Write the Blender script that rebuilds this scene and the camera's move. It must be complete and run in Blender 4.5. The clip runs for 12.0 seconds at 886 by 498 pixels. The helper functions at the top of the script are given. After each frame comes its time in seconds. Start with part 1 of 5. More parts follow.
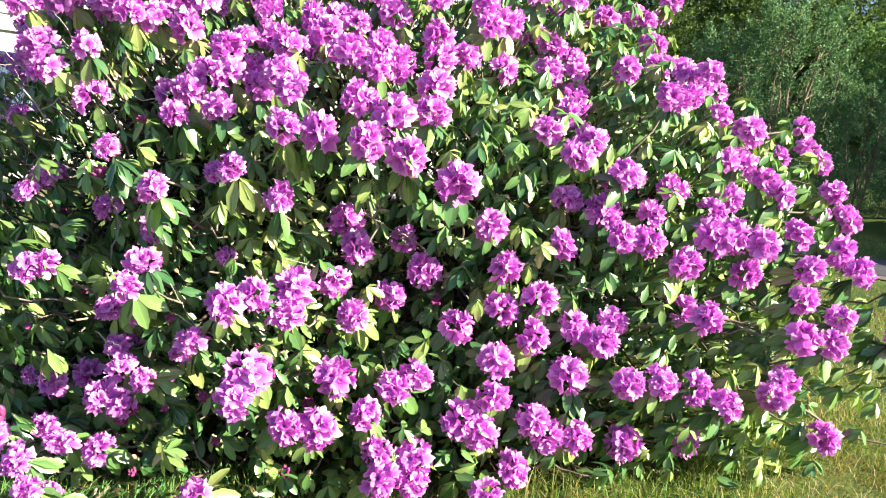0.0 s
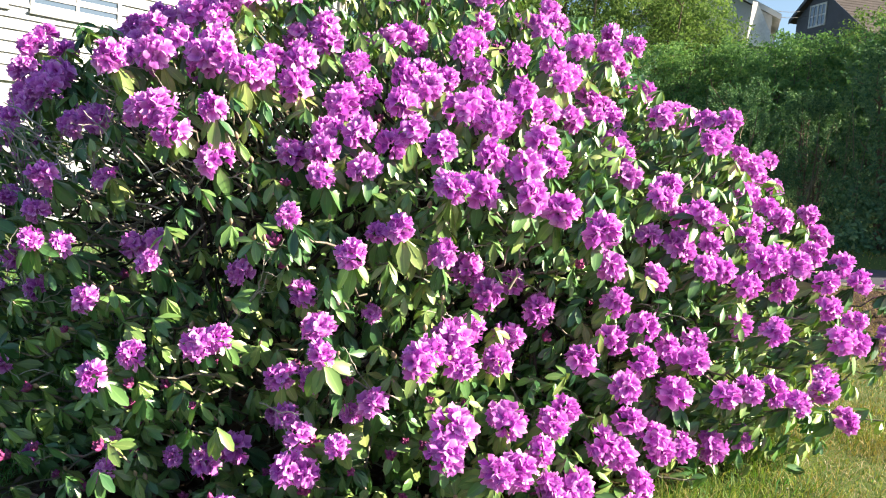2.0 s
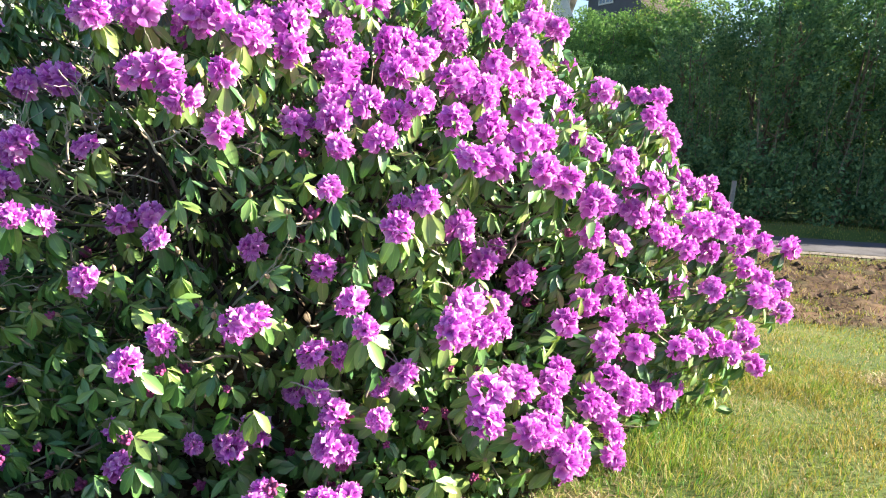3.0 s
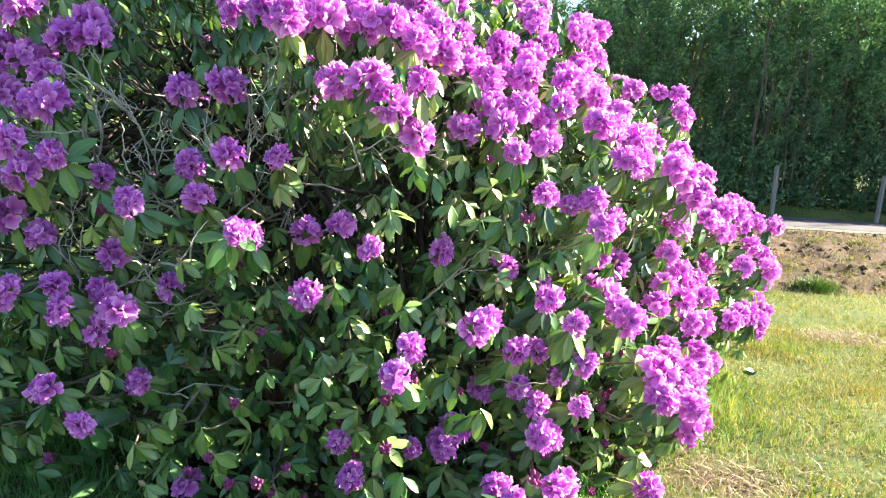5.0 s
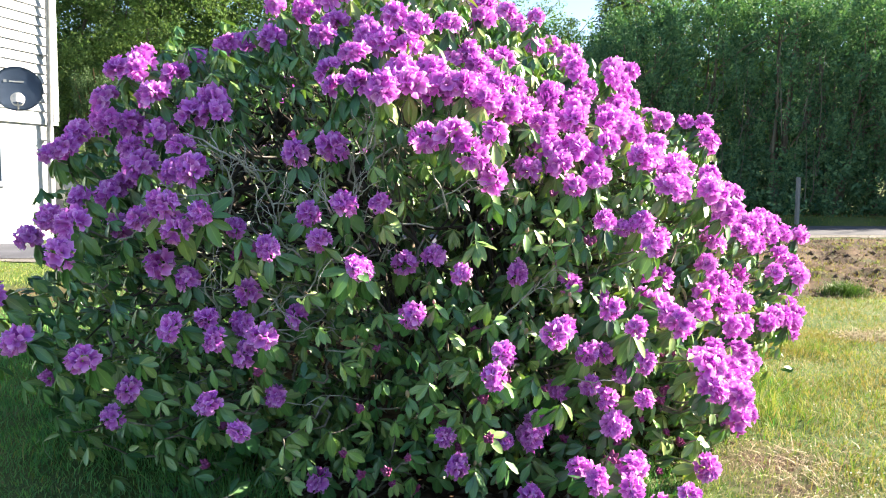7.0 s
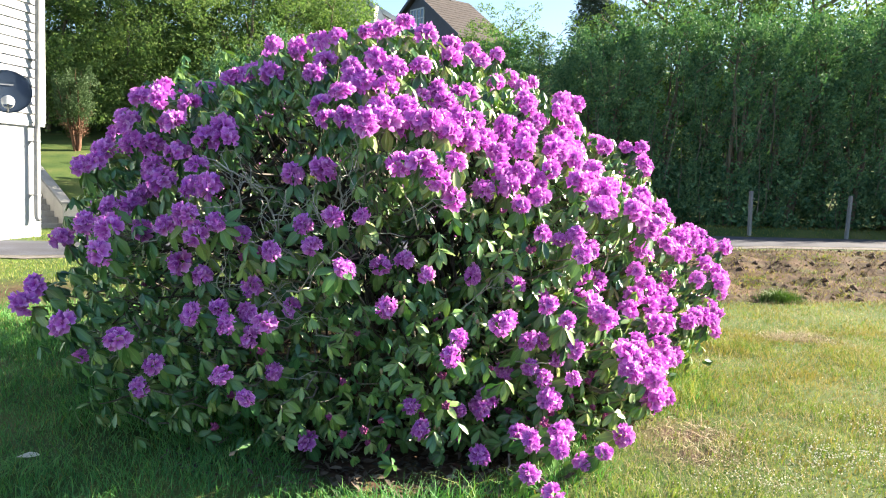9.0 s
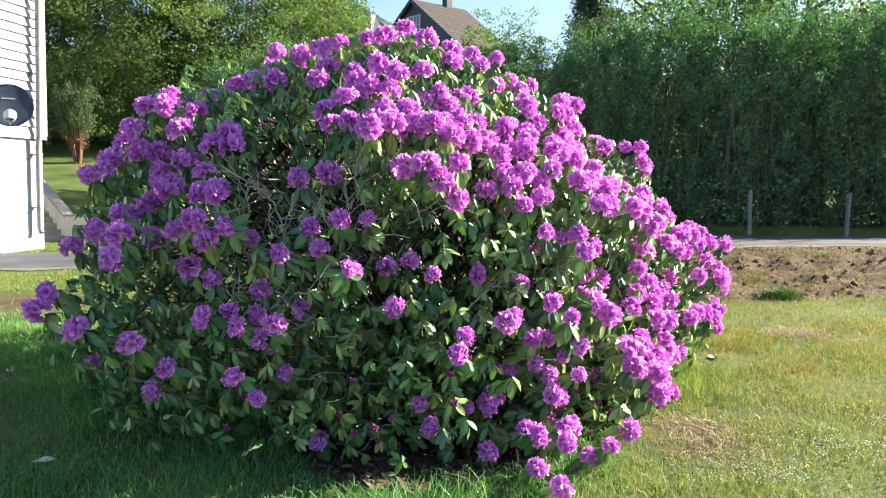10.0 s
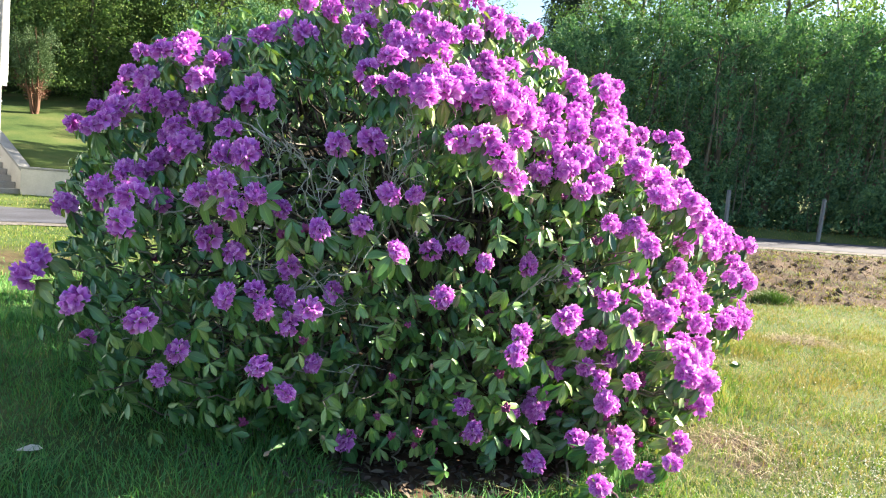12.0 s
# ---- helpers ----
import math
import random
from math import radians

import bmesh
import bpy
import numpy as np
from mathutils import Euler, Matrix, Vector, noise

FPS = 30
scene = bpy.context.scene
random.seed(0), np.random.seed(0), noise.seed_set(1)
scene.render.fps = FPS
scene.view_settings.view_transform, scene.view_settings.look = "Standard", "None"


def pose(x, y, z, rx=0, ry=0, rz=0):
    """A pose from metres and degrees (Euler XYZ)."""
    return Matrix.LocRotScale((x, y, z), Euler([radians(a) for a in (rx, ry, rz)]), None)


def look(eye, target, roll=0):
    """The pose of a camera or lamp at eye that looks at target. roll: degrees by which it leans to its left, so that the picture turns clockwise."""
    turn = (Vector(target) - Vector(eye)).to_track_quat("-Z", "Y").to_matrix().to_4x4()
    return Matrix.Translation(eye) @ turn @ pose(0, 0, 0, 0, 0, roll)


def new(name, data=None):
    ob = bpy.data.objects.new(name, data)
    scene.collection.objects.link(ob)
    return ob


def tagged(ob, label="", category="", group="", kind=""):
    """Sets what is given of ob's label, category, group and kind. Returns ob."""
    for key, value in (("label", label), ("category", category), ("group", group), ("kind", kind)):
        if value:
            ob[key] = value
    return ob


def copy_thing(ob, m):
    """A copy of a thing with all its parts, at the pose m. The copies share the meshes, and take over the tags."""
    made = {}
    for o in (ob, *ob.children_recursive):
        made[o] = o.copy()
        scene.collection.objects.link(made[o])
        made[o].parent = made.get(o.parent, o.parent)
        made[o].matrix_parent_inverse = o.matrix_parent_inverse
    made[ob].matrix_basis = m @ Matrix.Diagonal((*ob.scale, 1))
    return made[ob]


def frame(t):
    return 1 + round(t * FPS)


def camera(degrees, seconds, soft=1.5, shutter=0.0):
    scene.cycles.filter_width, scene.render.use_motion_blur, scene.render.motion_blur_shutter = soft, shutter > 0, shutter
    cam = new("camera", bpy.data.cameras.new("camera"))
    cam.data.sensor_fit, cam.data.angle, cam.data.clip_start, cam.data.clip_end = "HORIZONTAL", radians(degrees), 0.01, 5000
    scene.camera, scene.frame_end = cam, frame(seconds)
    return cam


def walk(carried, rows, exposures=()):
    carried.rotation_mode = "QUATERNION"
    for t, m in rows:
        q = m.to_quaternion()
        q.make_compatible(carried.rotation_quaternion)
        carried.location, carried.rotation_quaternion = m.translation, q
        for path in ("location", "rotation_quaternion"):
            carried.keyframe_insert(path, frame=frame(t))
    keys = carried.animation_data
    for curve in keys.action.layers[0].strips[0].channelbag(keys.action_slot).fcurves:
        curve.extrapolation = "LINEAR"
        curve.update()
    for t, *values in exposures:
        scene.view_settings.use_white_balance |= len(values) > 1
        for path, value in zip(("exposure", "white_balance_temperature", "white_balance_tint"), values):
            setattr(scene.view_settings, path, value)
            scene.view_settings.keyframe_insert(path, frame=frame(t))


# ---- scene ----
cam = camera(59.1, 12.0, soft=1.1)
PATH = [
    (0, (0.388, 0.524, 1.634), (-0.761, 2.134, 1.337), 6.3),
    (0.5, (0.092, 0.278, 1.676), (-0.984, 1.941, 1.394), 5.3),
    (1, (-0.198, -0.039, 1.651), (-0.966, 1.789, 1.39), 3.2),
    (1.5, (-0.525, -0.274, 1.651), (-1.229, 1.581, 1.403), 5.2),
    (2, (-0.932, -0.416, 1.672), (-1.603, 1.456, 1.458), 4.6),
    (2.5, (-1.369, -0.558, 1.618), (-1.722, 1.399, 1.402), 3.2),
    (3, (-1.845, -0.672, 1.626), (-2.014, 1.304, 1.366), 5.4),
    (3.5, (-2.311, -0.676, 1.634), (-2.469, 1.302, 1.383), 4.6),
    (3.7, (-2.481, -0.701, 1.631), (-2.554, 1.283, 1.388), 6.6),
    (5.3, (-3.558, -0.871, 1.599), (-3.214, 1.077, 1.309), 3.6),
    (5.5, (-3.624, -0.962, 1.598), (-3.281, 0.984, 1.293), 3.0),
    (6, (-3.81, -1.198, 1.636), (-3.514, 0.746, 1.274), 2.4),
    (6.5, (-3.872, -1.293, 1.653), (-3.615, 0.675, 1.405), 2.9),
    (7, (-3.784, -1.382, 1.643), (-3.541, 0.593, 1.446), 1.0),
    (7.2, (-3.75, -1.444, 1.641), (-3.491, 0.528, 1.44), 1.0),
    (8.8, (-3.856, -2.2, 1.738), (-3.54, -0.238, 1.52), 2.3),
    (9, (-3.872, -2.268, 1.745), (-3.56, -0.302, 1.559), 2.2),
    (9.5, (-3.901, -2.336, 1.733), (-3.589, -0.367, 1.57), 1.6),
    (10, (-3.913, -2.343, 1.713), (-3.602, -0.375, 1.543), 1.1),
    (10.5, (-3.922, -2.324, 1.71), (-3.6, -0.357, 1.54), 1.2),
    (11, (-3.998, -2.168, 1.675), (-3.606, -0.215, 1.49), 2.4),
    (11.5, (-4.147, -1.904, 1.679), (-3.715, 0.039, 1.483), 2.8),
    (12, (-4.373, -1.748, 1.666), (-3.943, 0.193, 1.451), 5.1),
]
EXPOSURES = [(0, 2.1, 6750, 10), (0.5, 2.16, 6750, 10), (2.5, 2.08, 6750, 10), (3, 2.52, 6750, 10), (3.5, 2.58, 6750, 10), (5.5, 2.97, 6600, 10), (6.5, 2.7, 6550, 10), (7, 2.73, 6550, 10), (9, 2.57, 6550, 10), (10, 2.39, 6550, 10), (11, 2.62, 6550, 10), (11.5, 2.81, 6500, 10), (12, 2.68, 6500, 10)]
walk(cam, [(t, look(eye, target, roll)) for t, eye, target, roll in PATH], EXPOSURES)

# ---- light ----
SUN_AZ, SUN_EL = 77.5, 24.5          # degrees clockwise from +y, and above the horizon
world = bpy.data.worlds.new("sky")
scene.world = world
world.use_nodes = True
wn = world.node_tree
sky = wn.nodes.new("ShaderNodeTexSky")
sky.sky_type = "NISHITA"
sky.sun_disc = False
sky.sun_elevation, sky.sun_rotation = radians(SUN_EL), radians(SUN_AZ)
sky.air_density, sky.dust_density, sky.ozone_density = 1.0, 0.6, 2.2
wn.links.new(sky.outputs[0], wn.nodes["Background"].inputs[0])
wn.nodes["Background"].inputs[1].default_value = 0.05
sun_data = bpy.data.lights.new("sun", "SUN")
sun_data.energy, sun_data.angle, sun_data.color = 5.0, radians(0.5), (1.0, 0.88, 0.69)
sun = new("sun", sun_data)
SUN_DIR = Vector((math.sin(radians(SUN_AZ)) * math.cos(radians(SUN_EL)), math.cos(radians(SUN_AZ)) * math.cos(radians(SUN_EL)), math.sin(radians(SUN_EL))))
sun.matrix_world = look(SUN_DIR * 60, (0, 0, 0))


# ---- materials ----
def material(name, colors, scale=8.0, rough=0.7, bump=0.3, detail=4.0, fine=60.0, metal=0.0, spec=0.5, stretch=(1, 1, 1), per="", bump_dist=0.01):
    """Procedural surface: coarse and fine noise over a colour ramp, with relief. per: 'island' or 'object' adds random tint."""
    m = bpy.data.materials.new(name)
    m.use_nodes = True
    nt = m.node_tree
    p = nt.nodes["Principled BSDF"]
    co = nt.nodes.new("ShaderNodeTexCoord")
    mp = nt.nodes.new("ShaderNodeMapping")
    mp.inputs["Scale"].default_value = stretch
    nt.links.new(co.outputs["Object"], mp.inputs[0])
    a = nt.nodes.new("ShaderNodeTexNoise")
    a.inputs["Scale"].default_value, a.inputs["Detail"].default_value = scale, detail
    b = nt.nodes.new("ShaderNodeTexNoise")
    b.inputs["Scale"].default_value, b.inputs["Detail"].default_value = fine, 3.0
    for n in (a, b):
        nt.links.new(mp.outputs[0], n.inputs["Vector"])
    mix = nt.nodes.new("ShaderNodeMix")
    mix.inputs[0].default_value = 0.35
    nt.links.new(a.outputs[0], mix.inputs[2])
    nt.links.new(b.outputs[0], mix.inputs[3])
    value = mix.outputs[0]
    if per:
        if per == "island":
            g = nt.nodes.new("ShaderNodeNewGeometry")
            rnd = g.outputs["Random Per Island"]
        else:
            g = nt.nodes.new("ShaderNodeObjectInfo")
            rnd = g.outputs["Random"]
        mix2 = nt.nodes.new("ShaderNodeMix")
        mix2.inputs[0].default_value = 0.6
        nt.links.new(value, mix2.inputs[2])
        nt.links.new(rnd, mix2.inputs[3])
        value = mix2.outputs[0]
    ramp = nt.nodes.new("ShaderNodeValToRGB")
    els = ramp.color_ramp.elements
    while len(els) < len(colors):
        els.new(0.5)
    for i, c in enumerate(colors):
        lo, hi = (0.3, 0.7) if not per else (0.12, 0.88)
        els[i].position = lo + (hi - lo) * i / max(1, len(colors) - 1)
        els[i].color = (*c, 1)
    nt.links.new(value, ramp.inputs[0])
    nt.links.new(ramp.outputs[0], p.inputs["Base Color"])
    p.inputs["Roughness"].default_value, p.inputs["Metallic"].default_value = rough, metal
    p.inputs["Specular IOR Level"].default_value = spec
    if bump:
        bn = nt.nodes.new("ShaderNodeBump")
        bn.inputs["Strength"].default_value, bn.inputs["Distance"].default_value = bump, bump_dist
        nt.links.new(mix.outputs[0], bn.inputs["Height"])
        nt.links.new(bn.outputs[0], p.inputs["Normal"])
    return m


def thin_material(name, colors, rough=0.45, through_share=0.25, through_tint=(1, 1, 1), spec=0.5, rib=None, along=None, tone=False):
    """Leaves and petals: a tint for each leaf, or for each shoot and leaf (tone), fine mottling, a midrib or a tip by the leaf's own length, and light let through."""
    m = bpy.data.materials.new(name)
    m.use_nodes = True
    nt = m.node_tree
    p = nt.nodes["Principled BSDF"]
    out = nt.nodes["Material Output"]
    g = nt.nodes.new("ShaderNodeNewGeometry")
    ns = nt.nodes.new("ShaderNodeTexNoise")
    ns.inputs["Scale"].default_value, ns.inputs["Detail"].default_value = 25.0, 3.0
    mix = nt.nodes.new("ShaderNodeMix")
    mix.inputs[0].default_value = 0.3
    nt.links.new(g.outputs["Random Per Island"], mix.inputs[2])
    nt.links.new(ns.outputs[0], mix.inputs[3])
    value = mix.outputs[0]
    if tone:
        age = nt.nodes.new("ShaderNodeAttribute")
        age.attribute_name = "tone"
        blend = nt.nodes.new("ShaderNodeMix")
        blend.inputs[0].default_value = 0.65
        nt.links.new(value, blend.inputs[2])
        nt.links.new(age.outputs["Fac"], blend.inputs[3])
        value = blend.outputs[0]
    ramp = nt.nodes.new("ShaderNodeValToRGB")
    els = ramp.color_ramp.elements
    while len(els) < len(colors):
        els.new(0.5)
    for i, c in enumerate(colors):
        els[i].position = 0.12 + 0.76 * i / max(1, len(colors) - 1)
        els[i].color = (*c, 1)
    nt.links.new(value, ramp.inputs[0])
    color = ramp.outputs[0]
    if rib or along:
        uv = nt.nodes.new("ShaderNodeUVMap")
        sep = nt.nodes.new("ShaderNodeSeparateXYZ")
        nt.links.new(uv.outputs[0], sep.inputs[0])
        r2 = nt.nodes.new("ShaderNodeValToRGB")
        stops = rib or along
        e2 = r2.color_ramp.elements
        while len(e2) < len(stops):
            e2.new(0.5)
        for i, (pos, c) in enumerate(stops):
            e2[i].position, e2[i].color = pos, (*c, 1)
        nt.links.new(sep.outputs[0 if rib else 1], r2.inputs[0])
        mul = nt.nodes.new("ShaderNodeMix")
        mul.data_type, mul.blend_type = "RGBA", "MULTIPLY"
        mul.inputs[0].default_value = 1.0
        nt.links.new(color, mul.inputs[6])
        nt.links.new(r2.outputs[0], mul.inputs[7])
        color = mul.outputs[2]
    nt.links.new(color, p.inputs["Base Color"])
    p.inputs["Roughness"].default_value = rough
    p.inputs["Specular IOR Level"].default_value = spec
    tr = nt.nodes.new("ShaderNodeBsdfTranslucent")
    tint = nt.nodes.new("ShaderNodeMix")
    tint.data_type, tint.blend_type = "RGBA", "MULTIPLY"
    tint.inputs[0].default_value = 1.0
    nt.links.new(color, tint.inputs[6])
    tint.inputs[7].default_value = (*through_tint, 1)
    nt.links.new(tint.outputs[2], tr.inputs[0])
    ms = nt.nodes.new("ShaderNodeMixShader")
    ms.inputs[0].default_value = through_share
    nt.links.new(p.outputs[0], ms.inputs[1])
    nt.links.new(tr.outputs[0], ms.inputs[2])
    nt.links.new(ms.outputs[0], out.inputs[0])
    return m


RIB = [(0.0, (0.92, 0.95, 0.9)), (0.44, (1, 1, 1)), (0.5, (1.5, 1.45, 1.3)), (0.56, (1, 1, 1)), (1.0, (0.92, 0.95, 0.9))]
PETAL = [(0.0, (0.72, 0.42, 0.66)), (0.4, (0.9, 0.75, 0.9)), (0.75, (1.0, 1.08, 1.0)), (1.0, (1.14, 1.7, 1.13))]
leaf_mat = thin_material("rhododendron leaf", [(0.022, 0.078, 0.036), (0.053, 0.15, 0.056), (0.112, 0.232, 0.066), (0.195, 0.285, 0.09), (0.32, 0.38, 0.135)], 0.36, 0.11, (1.5, 1.6, 0.5), 0.72, rib=RIB, tone=True)
petal_mat = thin_material("mauve petal", [(0.555, 0.125, 0.605), (0.685, 0.205, 0.715), (0.81, 0.33, 0.83)], 0.6, 0.3, (1.1, 0.85, 1.1), 0.25, along=PETAL)
bud_mat = thin_material("magenta bud", [(0.2, 0.03, 0.12), (0.3, 0.06, 0.2), (0.42, 0.12, 0.33)], 0.5, 0.2, (1, 1, 1), 0.3)
husk_mat = thin_material("brown bud scale", [(0.26, 0.21, 0.13), (0.42, 0.3, 0.22)], 0.6, 0.1)
stem_bark = material("pale grey-brown stems", [(0.07, 0.063, 0.048), (0.13, 0.12, 0.092), (0.2, 0.185, 0.15)], 6, 0.9, 0.5, fine=50, stretch=(1, 1, 0.3))
bark_mat = material("grey bark", [(0.08, 0.065, 0.05), (0.17, 0.15, 0.125), (0.3, 0.27, 0.23)], 12, 0.85, 0.6, fine=90, stretch=(1, 1, 0.4))
pale_bark = material("pale grey dead bark", [(0.19, 0.18, 0.165), (0.33, 0.315, 0.29), (0.48, 0.46, 0.43)], 14, 0.85, 0.5, fine=90)
dark_bark = material("brown bark", [(0.06, 0.045, 0.03), (0.14, 0.11, 0.08), (0.22, 0.19, 0.15)], 6, 0.9, 0.6, fine=50, stretch=(1, 1, 0.3))
shaded_bark = material("brown bark darkened for shade", [(0.02, 0.015, 0.012), (0.045, 0.034, 0.027), (0.085, 0.068, 0.055)], 9, 0.9, 0.6, fine=70, stretch=(1, 1, 0.4))
tree_leaf = thin_material("tree leaf", [(0.072, 0.125, 0.048), (0.112, 0.178, 0.063), (0.155, 0.225, 0.076), (0.2, 0.265, 0.088)], 0.8, 0.42, (1.0, 1.2, 0.75), 0.08)
hedge_leaf = thin_material("hedge leaf", [(0.044, 0.107, 0.063), (0.077, 0.165, 0.091), (0.118, 0.216, 0.11), (0.168, 0.262, 0.124)], 0.75, 0.16, (1.3, 1.6, 0.7), 0.2)
sunlit_shrub_leaf = thin_material("garden shrub leaf lightened as if sunlit", [(0.085, 0.175, 0.08), (0.13, 0.24, 0.1), (0.175, 0.3, 0.115), (0.225, 0.345, 0.13)], 0.8, 0.42, (1.0, 1.2, 0.75), 0.08)
needle_mat = thin_material("spruce needles", [(0.02, 0.045, 0.03), (0.035, 0.07, 0.045), (0.06, 0.1, 0.06)], 0.6, 0.1)
cypress_mat = thin_material("cypress sprays", [(0.036, 0.08, 0.03), (0.062, 0.115, 0.04), (0.095, 0.155, 0.054)], 0.7, 0.2)
rust_mat = thin_material("dead brown sprays", [(0.07, 0.03, 0.017), (0.13, 0.06, 0.033), (0.19, 0.1, 0.06)], 0.8, 0.1)
blade_mat = thin_material("grass blade", [(0.055, 0.12, 0.022), (0.1, 0.175, 0.035), (0.155, 0.22, 0.05), (0.25, 0.27, 0.085), (0.33, 0.3, 0.14)], 0.65, 0.3, (1.2, 1.4, 0.6), 0.2)
tuft_mat = thin_material("dark tuft blade", [(0.03, 0.07, 0.015), (0.06, 0.12, 0.025), (0.1, 0.17, 0.04)], 0.55, 0.2, (1.2, 1.4, 0.6), 0.3)
dry_blade = thin_material("yellowed grass blade", [(0.125, 0.145, 0.033), (0.19, 0.18, 0.05), (0.28, 0.235, 0.083), (0.37, 0.305, 0.15)], 0.7, 0.3, (1.2, 1.2, 0.7), 0.15)
deep_shade_blade = thin_material("deep green grass blade tinted for shade", [(0.042, 0.148, 0.05), (0.076, 0.225, 0.068), (0.118, 0.288, 0.083), (0.18, 0.335, 0.093)], 0.55, 0.25, (1.1, 1.4, 0.6), 0.3)
straw_mat = thin_material("straw", [(0.28, 0.22, 0.12), (0.4, 0.33, 0.2), (0.52, 0.45, 0.31)], 0.7, 0.2)
stalk_mat = thin_material("brown dead stalks", [(0.07, 0.042, 0.026), (0.14, 0.09, 0.055), (0.24, 0.165, 0.1)], 0.8, 0.1)
clover_mat = thin_material("white clover", [(0.6, 0.6, 0.5), (0.75, 0.74, 0.68)], 0.7, 0.3)
asphalt_mat = material("worn asphalt", [(0.022, 0.023, 0.034), (0.046, 0.049, 0.07), (0.085, 0.09, 0.122)], 1.2, 0.85, 0.7, 8, fine=22)
gravel_mat = material("pale gravel edge", [(0.06, 0.055, 0.05), (0.12, 0.11, 0.1), (0.22, 0.2, 0.18)], 9, 0.9, 0.8, fine=60, bump_dist=0.03)
concrete_mat = material("weathered concrete", [(0.38, 0.36, 0.33), (0.5, 0.48, 0.44), (0.6, 0.58, 0.54)], 1.6, 0.85, 0.3, fine=40)
step_mat = material("grey stone step", [(0.16, 0.16, 0.16), (0.24, 0.24, 0.235), (0.34, 0.33, 0.32)], 3, 0.85, 0.4, fine=50)
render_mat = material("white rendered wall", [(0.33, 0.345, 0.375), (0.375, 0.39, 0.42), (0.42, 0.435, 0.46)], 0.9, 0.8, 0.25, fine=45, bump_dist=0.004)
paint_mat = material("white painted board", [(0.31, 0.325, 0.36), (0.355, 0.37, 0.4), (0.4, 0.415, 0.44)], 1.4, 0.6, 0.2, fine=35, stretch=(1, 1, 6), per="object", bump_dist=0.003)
grey_paint = material("blue-grey painted wood", [(0.13, 0.16, 0.22), (0.17, 0.2, 0.26)], 2, 0.6, 0.15, fine=40)
zinc_mat = material("galvanised pipe", [(0.16, 0.165, 0.175), (0.22, 0.225, 0.235), (0.3, 0.305, 0.31)], 5, 0.55, 0.05, fine=50, metal=0.3)
dish_mat = material("dark grey dish paint", [(0.034, 0.06, 0.115), (0.046, 0.078, 0.14)], 3, 0.65, 0.05)
print_mat = material("pale grey print", [(0.16, 0.18, 0.21), (0.21, 0.23, 0.26)], 20, 0.6, 0)
black_plastic = material("black plastic", [(0.02, 0.02, 0.022), (0.035, 0.035, 0.04)], 10, 0.5, 0.1)
dark_wall = material("dark stained boards", [(0.03, 0.036, 0.055), (0.045, 0.052, 0.075)], 2, 0.7, 0.3, fine=25)
brown_roof = material("brown roof tiles", [(0.024, 0.018, 0.02), (0.038, 0.03, 0.032), (0.056, 0.044, 0.046)], 1.5, 0.8, 0.5, fine=12)
slate_roof = material("pale grey slates", [(0.42, 0.41, 0.41), (0.55, 0.54, 0.53), (0.66, 0.65, 0.63)], 1.5, 0.75, 0.5, fine=9)
grey_roof = material("grey roof tiles", [(0.14, 0.14, 0.15), (0.22, 0.22, 0.22), (0.3, 0.3, 0.29)], 1.5, 0.8, 0.5, fine=9)
post_mat = material("weathered post wood", [(0.12, 0.12, 0.125), (0.2, 0.2, 0.205), (0.29, 0.285, 0.285)], 5, 0.9, 0.5, fine=70, stretch=(1, 1, 0.2))
mulch_mat = thin_material("dry leaf litter", [(0.03, 0.02, 0.014), (0.06, 0.042, 0.03), (0.1, 0.072, 0.05), (0.19, 0.15, 0.11)], 0.8, 0.05)
pale_leaf = thin_material("dry pale leaf", [(0.55, 0.5, 0.42), (0.65, 0.62, 0.54)], 0.7, 0.1)

clod_mat = material("earth clod", [(0.035, 0.022, 0.015), (0.08, 0.05, 0.033), (0.14, 0.092, 0.062)], 3, 0.95, 0.6, fine=60)
glass_mat = bpy.data.materials.new("window glass")
glass_mat.use_nodes = True
gp = glass_mat.node_tree.nodes["Principled BSDF"]
gp.inputs["Base Color"].default_value = (0.05, 0.085, 0.14, 1)
gp.inputs["Roughness"].default_value = 0.06
gp.inputs["Specular IOR Level"].default_value = 0.8

# lawn and bare soil in one sheet; the share of soil is kept with the mesh
ground_mat = bpy.data.materials.new("lawn and soil")
ground_mat.use_nodes = True
nt = ground_mat.node_tree
gpr = nt.nodes["Principled BSDF"]
gpr.inputs["Roughness"].default_value = 0.9
gpr.inputs["Specular IOR Level"].default_value = 0.2
gco = nt.nodes.new("ShaderNodeTexCoord")


def ground_ramp(scale, fine, colors):
    a, b = nt.nodes.new("ShaderNodeTexNoise"), nt.nodes.new("ShaderNodeTexNoise")
    a.inputs["Scale"].default_value, a.inputs["Detail"].default_value = scale, 5
    b.inputs["Scale"].default_value, b.inputs["Detail"].default_value = fine, 4
    mx = nt.nodes.new("ShaderNodeMix")
    mx.inputs[0].default_value = 0.45
    for n in (a, b):
        nt.links.new(gco.outputs["Object"], n.inputs["Vector"])
    nt.links.new(a.outputs[0], mx.inputs[2])
    nt.links.new(b.outputs[0], mx.inputs[3])
    r = nt.nodes.new("ShaderNodeValToRGB")
    els = r.color_ramp.elements
    while len(els) < len(colors):
        els.new(0.5)
    for i, c in enumerate(colors):
        els[i].position, els[i].color = 0.34 + 0.32 * i / (len(colors) - 1), (*c, 1)
    nt.links.new(mx.outputs[0], r.inputs[0])
    return r.outputs[0], mx.outputs[0]


